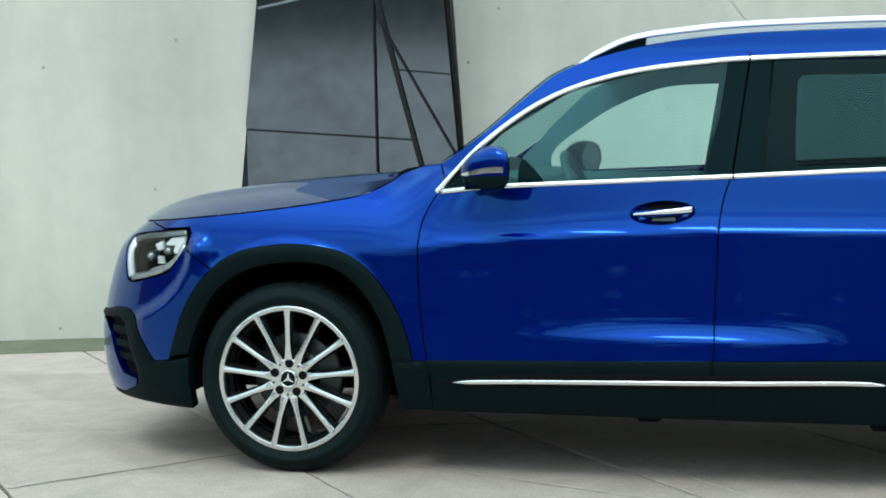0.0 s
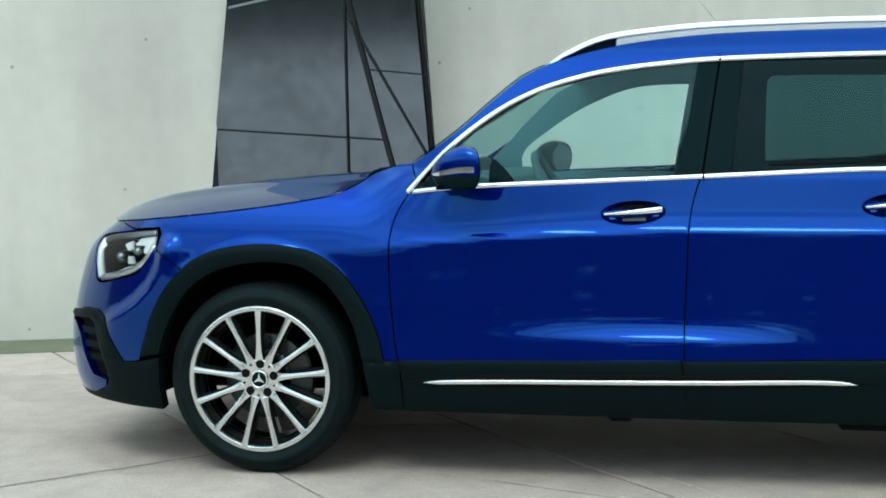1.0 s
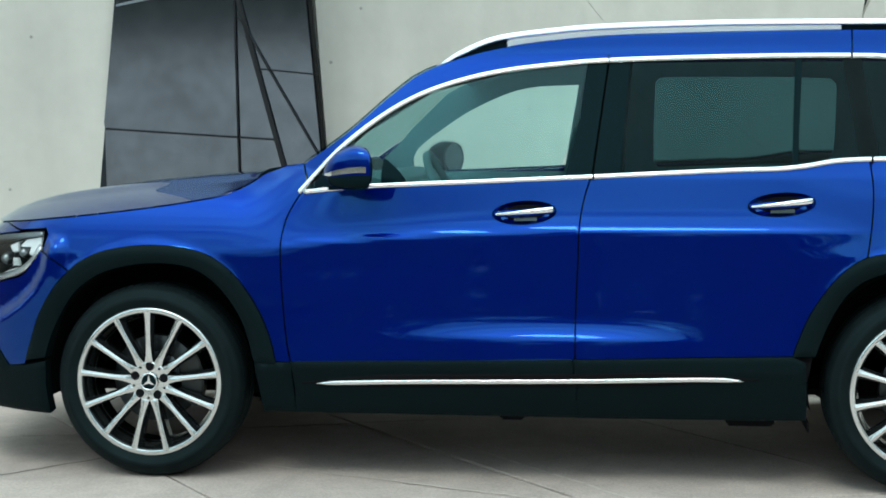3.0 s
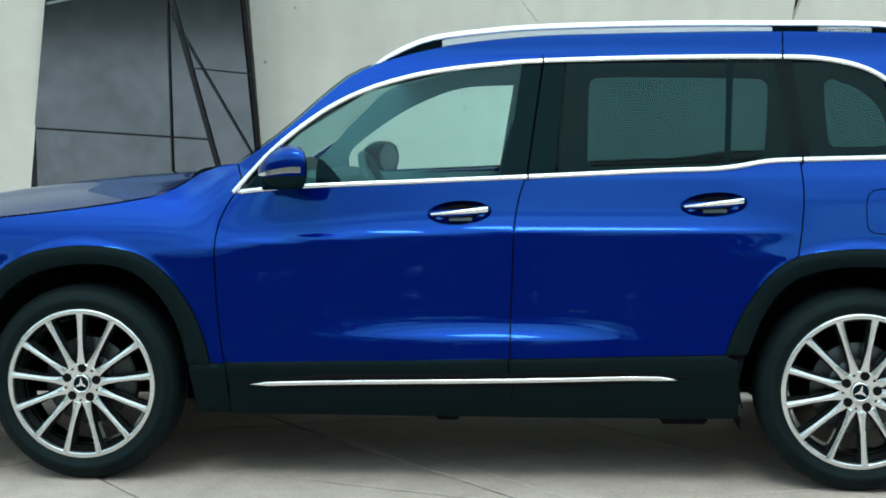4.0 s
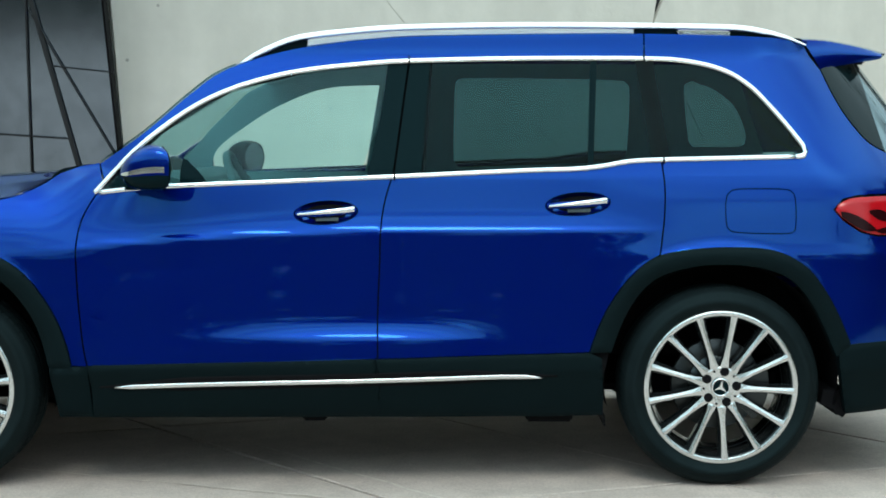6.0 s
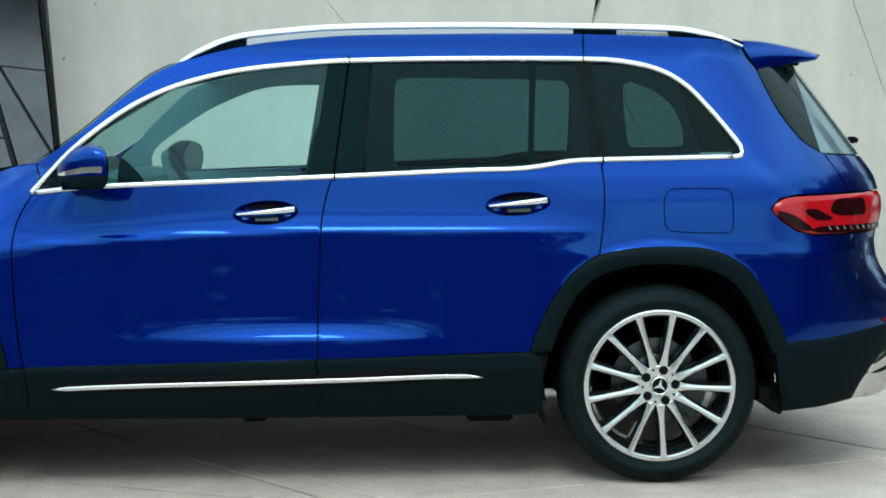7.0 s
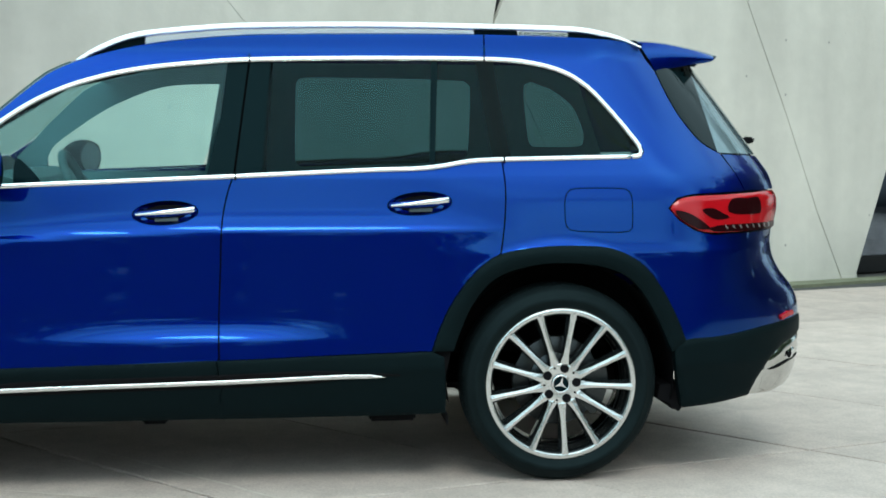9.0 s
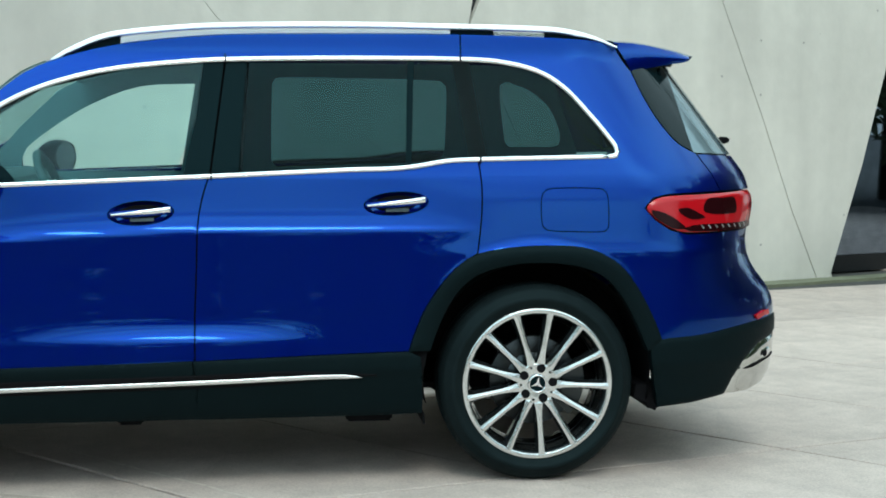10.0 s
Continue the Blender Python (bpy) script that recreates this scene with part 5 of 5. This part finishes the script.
# --- door handles: a bowl in the skin, a grip across it ---
def handle(cx, cz, a, b, tilt):
    rows = []
    for r in np.linspace(0, 1, 9):
        row = []
        for p in np.linspace(0, 2 * math.pi, 41):
            ex, ez = a * r * math.cos(p), b * r * math.sin(p)
            x, z = cx + ex * math.cos(tilt) - ez * math.sin(tilt), cz + ex * math.sin(tilt) + ez * math.cos(tilt)
            row.append((x, float(flank(np.array(x), np.array(z))) + 0.030 * (1 - r ** 2.2) + 0.0005, z))
        rows.append(row)
    bowl = grid_obj("handle_bowl", rows, PAINT, car, "blue recessed handle bowl", out=(0, -1, 0))
    grip = []
    for u in np.linspace(-1, 1, 33):
        h = 0.0125 * (1 - 0.25 * u * u) * (1 if abs(u) < 0.93 else 0.75)
        y = -0.020 * (1 - abs(u) ** 3.0) - 0.001
        x, z = cx + u * a * 0.965, cz + u * a * 0.965 * math.tan(tilt) + 0.001
        yf = float(flank(np.array(x), np.array(z))) + y
        grip.append([(x, yf + 0.016, z - h), (x, yf + 0.004, z - h), (x, yf, z - h * 0.5), (x, yf - 0.0015, z + h * 0.05), (x, yf, z + h * 0.5), (x, yf + 0.004, z + h), (x, yf + 0.016, z + h)])
    g = grid_obj("door_handle", grip, PAINT, car, "blue door handle with a bright insert", out=(0, -1, 0))
    ins = []
    for u, r in zip(np.linspace(-1, 1, 33), grip):
        x, y, z = r[3]
        h = 0.0030 + 0.0042 * smoothstep(-1.0, 0.9, u)
        z += 0.0045 * u + 0.003
        ins.append([(x, y - 0.0015, z - h * 1.5), (x, y - 0.0050, z - h * 0.5), (x, y - 0.0035, z + h), (x, y + 0.004, z + h * 1.2)])
    ins = ins[1:-1]
    grid_obj("insert", ins, CHROME, g, "polished insert", flip=True)
    pl = [(cx + u * a * 0.36 + 0.004, cz + v) for u, v in ((-1, -0.030), (1, -0.029), (1, -0.016), (-1, -0.016))]
    obj("grip_plate", [(x, float(flank(np.array(x), np.array(z))) + 0.004, z) for x, z in pl] + [(x, float(flank(np.array(x), np.array(z))) + 0.012, z) for x, z in pl],
        [(0, 1, 2, 3), (0, 4, 5, 1), (1, 5, 6, 2), (2, 6, 7, 3), (3, 7, 4, 0)], RIMDARK, g, "grey sensor plate", smooth=False)
    return bowl, g


for hd in (HANDLE_1, HANDLE_2):
    for o in handle(*hd):
        mirrored(o)


# --- door mirror ---
def door_mirror():
    st = [(0.700, 1.140, 1.154, 0.012), (0.708, 1.122, 1.172, 0.030), (0.726, 1.102, 1.194, 0.052), (0.756, 1.090, 1.219, 0.072), (0.800, 1.085, 1.238, 0.086), (0.840, 1.084, 1.245, 0.092), (0.868, 1.085, 1.242, 0.092), (0.884, 1.088, 1.234, 0.090)]
    up, lo = [], []
    for x, z0, z1, w in st:
        zc, h = (z0 + z1) / 2, (z1 - z0) / 2

        def ring(angles):
            return [(x - 0.42 * (w + w * math.cos(p)) * (x - 0.70) / 0.186, -0.105 + w * math.copysign(abs(math.cos(p)) ** 0.55, math.cos(p)), zc + h * math.copysign(abs(math.sin(p)) ** 0.55, math.sin(p))) for p in angles]
        up.append(ring(np.linspace(-0.12, math.pi + 0.12, 25)))
        lo.append(ring(np.linspace(math.pi + 0.12, 2 * math.pi - 0.12, 25)))
    cap = grid_obj("door_mirror", up, PAINT, car, "blue door mirror cap over a black base", out=(0, 0, 1))
    grid_obj("mirror_base", lo, GLOSS, cap, "gloss black mirror base")
    ind = []
    for x, z0, z1, w in st[:-1]:
        zc, h = (z0 + z1) / 2, (z1 - z0) / 2
        ind.append([(x, -0.105 + (w + 0.002) * -abs(math.cos(p)) ** 0.55, zc - 0.006 + h * math.copysign(abs(math.sin(p)) ** 0.7, math.sin(p))) for p in np.linspace(-0.05, 0.06, 5)])
    grid_obj("indicator", ind, CHROME, cap, "bright indicator strip", flip=True)
    x, z0, z1, w = st[-1]
    edge = [(-0.105 + w * math.cos(p), (z0 + z1) / 2 + (z1 - z0) / 2 * math.sin(p)) for p in np.linspace(0, 2 * math.pi, 33)[:-1]]
    sh = lambda y: x - 0.42 * (y + 0.105 + w) * (x - 0.70) / 0.186
    obj("mirror_rim", [(sh(y), -0.105 + (y + 0.105) * 1.05, 1.1585 + (z - 1.1585) * 1.06) for y, z in edge] + [(sh(y) + 0.006, -0.105 + (y + 0.105) * 0.94, 1.1585 + (z - 1.1585) * 0.94) for y, z in edge], [(i, (i + 1) % 32, 32 + (i + 1) % 32, 32 + i) for i in range(32)], GLOSS, cap)
    obj("mirror_face", [(sh(-0.105 + (y + 0.105) * 0.94) + 0.004, -0.105 + (y + 0.105) * 0.94, 1.1585 + (z - 1.1585) * 0.94) for y, z in edge], [tuple(range(32))], MIRROR, cap, "mirror glass", smooth=False)
    part("mirror_arm", prism_bm([(0.697, 1.082), (0.707, 1.100), (0.767, 1.107), (0.807, 1.099), (0.807, 1.087)], -0.07, 0.05, 0.006), GLOSS, cap, "black mirror foot")
    return cap


far_mirror = mirrored(door_mirror())
far_mirror.matrix_basis = Matrix.Translation((0.065, 0, 0)) @ far_mirror.matrix_basis
# the far cap is blue as well; gloss black stands in for its shaded back
far_mirror.material_slots[0].link = 'OBJECT'
far_mirror.material_slots[0].material = GLOSS
sheet("window_corner_trim", [(0.622, 1.088), (0.742, 1.099), (0.742, 1.234), (0.697, 1.194)], GLOSS, car, "gloss black window corner trim", off=0.001)

sheet("mirror_sail", curve([(0.880, 1.100), (0.930, 1.101), (0.972, 1.105), (0.955, 1.132), (0.920, 1.168), (0.885, 1.190)], 0.015, True), GLOSS, car, "gloss black mirror sail", off=0.003, both=False)

# --- headlamp ---
lamp_in = shrink(HEADLAMP, 0.004)
lamp = sheet("headlamp", lamp_in, LENS, car, "clear headlamp lens over a dark housing", off=-0.002, skirt=0.0, step=0.02, both=False)
sheet("lamp_housing", lamp_in, GAP, lamp, off=-0.055, skirt=-0.05, step=0.02, both=False)
ribbon("daytime_lamp", curve([(-0.696, 0.732), (-0.712, 0.780), (-0.720, 0.836), (-0.700, 0.868)], 0.015), 0.046, 0.014, LAMPW, lamp, "pale upright light guide", off=-0.017, both=False)
ribbon("daytime_lamp", curve([(-0.700, 0.872), (-0.640, 0.890), (-0.533, 0.903), (-0.425, 0.914)], 0.015), 0.020, 0.012, RIMGREY, lamp, "grey upper light guide", off=-0.020, both=False)
ribbon("daytime_lamp", curve([(-0.700, 0.730), (-0.646, 0.738), (-0.580, 0.752), (-0.517, 0.774), (-0.462, 0.815), (-0.428, 0.868)], 0.02), 0.026, 0.012, SATIN, lamp, "pale lower light guide", off=-0.022, both=False)
for cx, cz, r in ((-0.610, 0.812, 0.024), (-0.520, 0.838, 0.022)):
    y0 = float(flank(np.array(cx), np.array(cz)))
    ln = lathe([(0.0, -0.012), (r * 0.5, -0.009), (r * 0.8, 0.0), (r, 0.012), (r * 1.05, 0.03)], 28, "projector", RIMGREY, lamp, "grey projector lens")
    ln.matrix_basis = pose(cx, y0 + 0.035, cz, 0, 0, -25)
for pts, m_ in (([(-0.538, 0.871), (-0.511, 0.898), (-0.440, 0.908), (-0.440, 0.862), (-0.462, 0.827), (-0.491, 0.839), (-0.485, 0.869)], LAMPW), ([(-0.595, 0.872), (-0.556, 0.887), (-0.548, 0.854), (-0.574, 0.848)], LAMPW), ([(-0.571, 0.822), (-0.547, 0.823), (-0.534, 0.793), (-0.569, 0.792)], LAMPW), ([(-0.613, 0.766), (-0.547, 0.786), (-0.557, 0.766), (-0.608, 0.751)], LAMPW)):
    sheet("reflector", pts, m_, lamp, off=-0.022, skirt=0.01, step=0.03, both=False)
mirrored(lamp)

# --- tail lamp ---
sheet("lamp_pocket", shrink(TAIL, -0.02), GAP, car, off=-0.02, skirt=0.0, step=0.03)
tl = sheet("tail_lamp", TAIL, REDLENS, car, "red wraparound tail lamp with smoked sections", off=0.006, roll=0.008, rollw=0.02, skirt=0.02, step=0.013, both=False)
for pts in ([(3.260, 0.996), (3.298, 0.990), (3.345, 0.968), (3.392, 0.930), (3.348, 0.927), (3.292, 0.957), (3.264, 0.980)], [(3.365, 0.998), (3.408, 1.002), (3.447, 0.984), (3.477, 0.966), (3.423, 0.960), (3.385, 0.976)],
            [(3.492, 1.033), (3.565, 1.036), (3.622, 1.034), (3.630, 0.984), (3.591, 0.976), (3.512, 0.978), (3.472, 0.992)], [(3.423, 0.938), (3.730, 0.940), (3.742, 0.924), (3.690, 0.916), (3.413, 0.916)]):
    sheet("smoked_section", curve(pts, 0.012, True), DARKRED, tl, off=0.0085, skirt=0.004, step=0.012, both=False)
for i in range(8):
    x = 3.455 + 0.031 * i
    sheet("reflector_tick", [(x, 0.938), (x + 0.004, 0.938), (x + 0.013, 0.926), (x + 0.009, 0.925)], SATIN, tl, off=0.011, skirt=0.003, step=0.01, both=False)
mirrored(tl)

# --- tail end details ---
ex = sheet("exhaust_trim", [(3.573, 0.290), (3.604, 0.352), (3.656, 0.424), (3.728, 0.474), (3.776, 0.485), (3.862, 0.500), (3.862, 0.40), (3.848, 0.34), (3.800, 0.295), (3.70, 0.281)], EXHAUST, car, "polished exhaust outlet trim", off=0.006, step=0.012, skirt=0.02, roll=0.01, rollw=0.02)
sheet("outlet_slot", curve([(3.650, 0.385), (3.70, 0.398), (3.76, 0.410), (3.83, 0.420), (3.83, 0.412), (3.76, 0.400), (3.70, 0.386)], 0.01, True), GAP, ex, off=0.009, step=0.01, skirt=0.004, both=False)
sheet("outlet_ring", oval(3.775, 0.430, 0.034, 0.026, 0.2), CHROME, ex, off=0.011, step=0.008, skirt=0.004, roll=0.010, rollw=0.016, both=False)
sheet("outlet_pipe", oval(3.760, 0.430, 0.012, 0.013, 0.2, 16), GAP, ex, off=0.0125, step=0.008, skirt=0.002, both=False)
sheet("rear_reflector", [(3.705, 0.584), (3.748, 0.598), (3.780, 0.598), (3.785, 0.580), (3.752, 0.578), (3.716, 0.568)], REDLENS, car, "red rear reflector", off=0.010, step=0.01)
part("mud_edge", prism_bm([(2.409, 0.255), (2.415, 0.255), (2.417, 0.215), (2.412, 0.215)], 0.03, 0.25), GAP, car)

# --- cabin ---
hole_f = curve([(1.541, 1.518), (1.293, 1.504), (1.081, 1.428), (0.920, 1.335), (0.773, 1.225), (0.743, 1.150)], 0.04) + [(0.753, 1.110), (1.466, 1.109)]
hole_r = curve([(1.910, 1.547), (2.273, 1.547), (2.670, 1.536), (2.698, 1.511), (2.704, 1.243), (2.694, 1.183), (2.659, 1.158), (2.272, 1.145), (1.908, 1.136), (1.885, 1.161), (1.890, 1.525)], 0.03, True)
hole_q = curve([(2.953, 1.520), (3.037, 1.518), (3.100, 1.499), (3.206, 1.420), (3.268, 1.289), (3.263, 1.246), (3.234, 1.233), (3.011, 1.230), (2.991, 1.252)], 0.03, True)
sheet("side_lining", [(0.600, 0.950), (3.354, 0.945), (3.354, 1.212), (3.195, 1.600), (1.190, 1.610), (0.930, 1.485), (0.600, 1.185)], LINING, car, "pale side lining round the windows", off=-0.055, holes=[hole_f, hole_r, hole_q], far_only=True, skirt=0.0, step=0.05)
dash = part("dashboard", prism_bm([(0.506, 0.700), (0.526, 1.060), (0.627, 1.118), (0.807, 1.127), (0.908, 1.099), (0.978, 1.019), (0.958, 0.700)], 0.16, 2 * YC - 0.16, 0.02), TRIM, car, "dark dashboard")
sw = lathe([(0.185 + 0.016 * math.cos(a), 0.016 * math.sin(a)) for a in np.linspace(0, 2 * math.pi, 13)[:-1]], 40, "steering_wheel", TRIM, car, "dark steering wheel", closed=True)
sw.matrix_basis = pose(1.06, 0.52, 1.03, 0, 0, 90) @ pose(0, 0, 0, -24, 0, 0)
part("steering_hub", disc_bm(0.07, -0.02, 0.03, 24, bevel=0.008), TRIM, sw)
part("steering_spoke", box_bm(-0.18, 0.18, -0.008, 0.012, -0.02, 0.02, 0.005), TRIM, sw)
for y in (0.50, 2 * YC - 0.50):
    seat = part("front_seat", box_bm(1.20, 1.62, y - 0.25, y + 0.25, 0.55, 0.72, 0.05), TRIM, car, "dark front seat")
    part("backrest", prism_bm([(1.529, 0.680), (1.569, 1.219), (1.669, 1.238), (1.709, 0.679)], y - 0.24, y + 0.24, 0.03), TRIM, seat)
    part("headrest", box_bm(1.60, 1.70, y - 0.13, y + 0.13, 1.27, 1.44, 0.03), TRIM, seat)
part("rear_bench", prism_bm([(2.058, 0.549), (2.058, 0.718), (2.427, 0.737), (2.507, 1.095), (2.624, 1.094), (2.624, 0.549)], 0.42, 2 * YC - 0.42, 0.03), TRIM, car, "dark rear bench")
part("cabin_floor", box_bm(0.60, 2.36, 0.16, 2 * YC - 0.16, 0.46, 0.52), TRIM, car, "dark cabin floor")

# ---------- paving: parallelogram concrete slabs with open joints ----------
paving = tagged(new("paving"), "large grey concrete slabs laid askew with narrow dark joints", "pavement", kind="structure")
D1, D2 = np.array([math.cos(radians(-50)), math.sin(radians(-50))]), np.array([math.cos(radians(17)), math.sin(radians(17))])
N1, N2 = np.array([0.766, 0.643]), np.array([-0.292, 0.956])


def crossing(a, b):
    """The point with offset a from the first set of joints and b from the second."""
    return np.linalg.solve(np.array([N1, N2]), np.array([a, b]))


rp = random.Random(11)
P1, P2 = 1.075, 1.62
rest_v, rest_f = [], []
slabs = []
for i in range(-26, 30):
    shift = rp.uniform(-0.12, 0.12)
    for j in range(-12, 14):
        a0, b0 = 0.06 + P1 * i, -0.75 + P2 * j
        q = [crossing(a, b) for a, b in ((a0 + 0.007, b0 + 0.005), (a0 + P1 - 0.007, b0 + 0.005), (a0 + P1 - 0.007, b0 + P2 - 0.005), (a0 + 0.007, b0 + P2 - 0.005))]
        c = sum(q) / 4
        if c[0] < -16 or c[0] > 18 or c[1] < -14 or c[1] > 3.0 + 0.41 * (c[0] + 2.55) + 0.3:
            continue
        z = rp.uniform(-0.0015, 0.0015)
        near = -6.0 < c[0] < 11.0 and -3.6 < c[1] < 7.5
        (slabs if near else rest_f).append((q, z))


def slab_mesh(q, z, c):
    v = []
    for k, s in ((0, 0.0), (1, -0.003)):
        for p in q:
            d = p - c
            L = np.linalg.norm(d)
            r = p if k else c + d * (1 - 0.006 / L)
            v.append((r[0] - c[0], r[1] - c[1], z + s))
    v += [(p[0] - c[0], p[1] - c[1], -0.018) for p in q]
    f = [(0, 1, 2, 3)] + [(k, 4 + k, 4 + (k + 1) % 4, (k + 1) % 4) for k in range(4)] + [(4 + k, 8 + k, 8 + (k + 1) % 4, 4 + (k + 1) % 4) for k in range(4)]
    return v, f


for q, z in slabs:
    c = sum(q) / 4
    v, f = slab_mesh(q, z, c)
    ob = obj("slab", v, f, SLAB, paving, smooth=False)
    ob.location = (c[0], c[1], 0)
vv, ff = [], []
for q, z in rest_f:
    v, f = slab_mesh(q, z, sum(q) / 4)
    c = sum(q) / 4
    k = len(vv)
    vv += [(p[0] + c[0], p[1] + c[1], p[2]) for p in v]
    ff += [tuple(k + i for i in g) for g in f]
rest = obj("slab_field", vv, ff, SLAB, paving, smooth=False)
rest["kind"] = "stuff"


# pale mortar-filled cracks crossing the slabs
def seam(name, a, b, w, material, label):
    t = np.array(b) - np.array(a)
    n = np.array([-t[1], t[0]]) / np.linalg.norm(t)
    v, f = [], []
    m = 24
    for i in range(m + 1):
        p = np.array(a) + t * i / m + n * rp.uniform(-0.006, 0.006)
        for s in (-1, 1):
            q = p + n * s * w * rp.uniform(0.35, 0.6)
            v.append((q[0], q[1], 0.0035))
        if i:
            f.append((2 * i - 2, 2 * i, 2 * i + 1, 2 * i - 1))
    ob = obj(name, v, f, material, paving, label, smooth=False)
    return ob


PALE = mat("pale_mortar", (0.56, 0.49, 0.43), 0.9, var=0.3, scale=20)
seam("mortar_line", (0.10, 0.335), (1.75, -0.28), 0.010, PALE, "pale mortar line")
seam("mortar_line", (1.05, 0.72), (1.95, -0.33), 0.016, PALE, "pale mortar line")
seam("crack_line", (-1.10, -0.62), (-0.10, 0.50), 0.008, JOINT, "dark joint line")
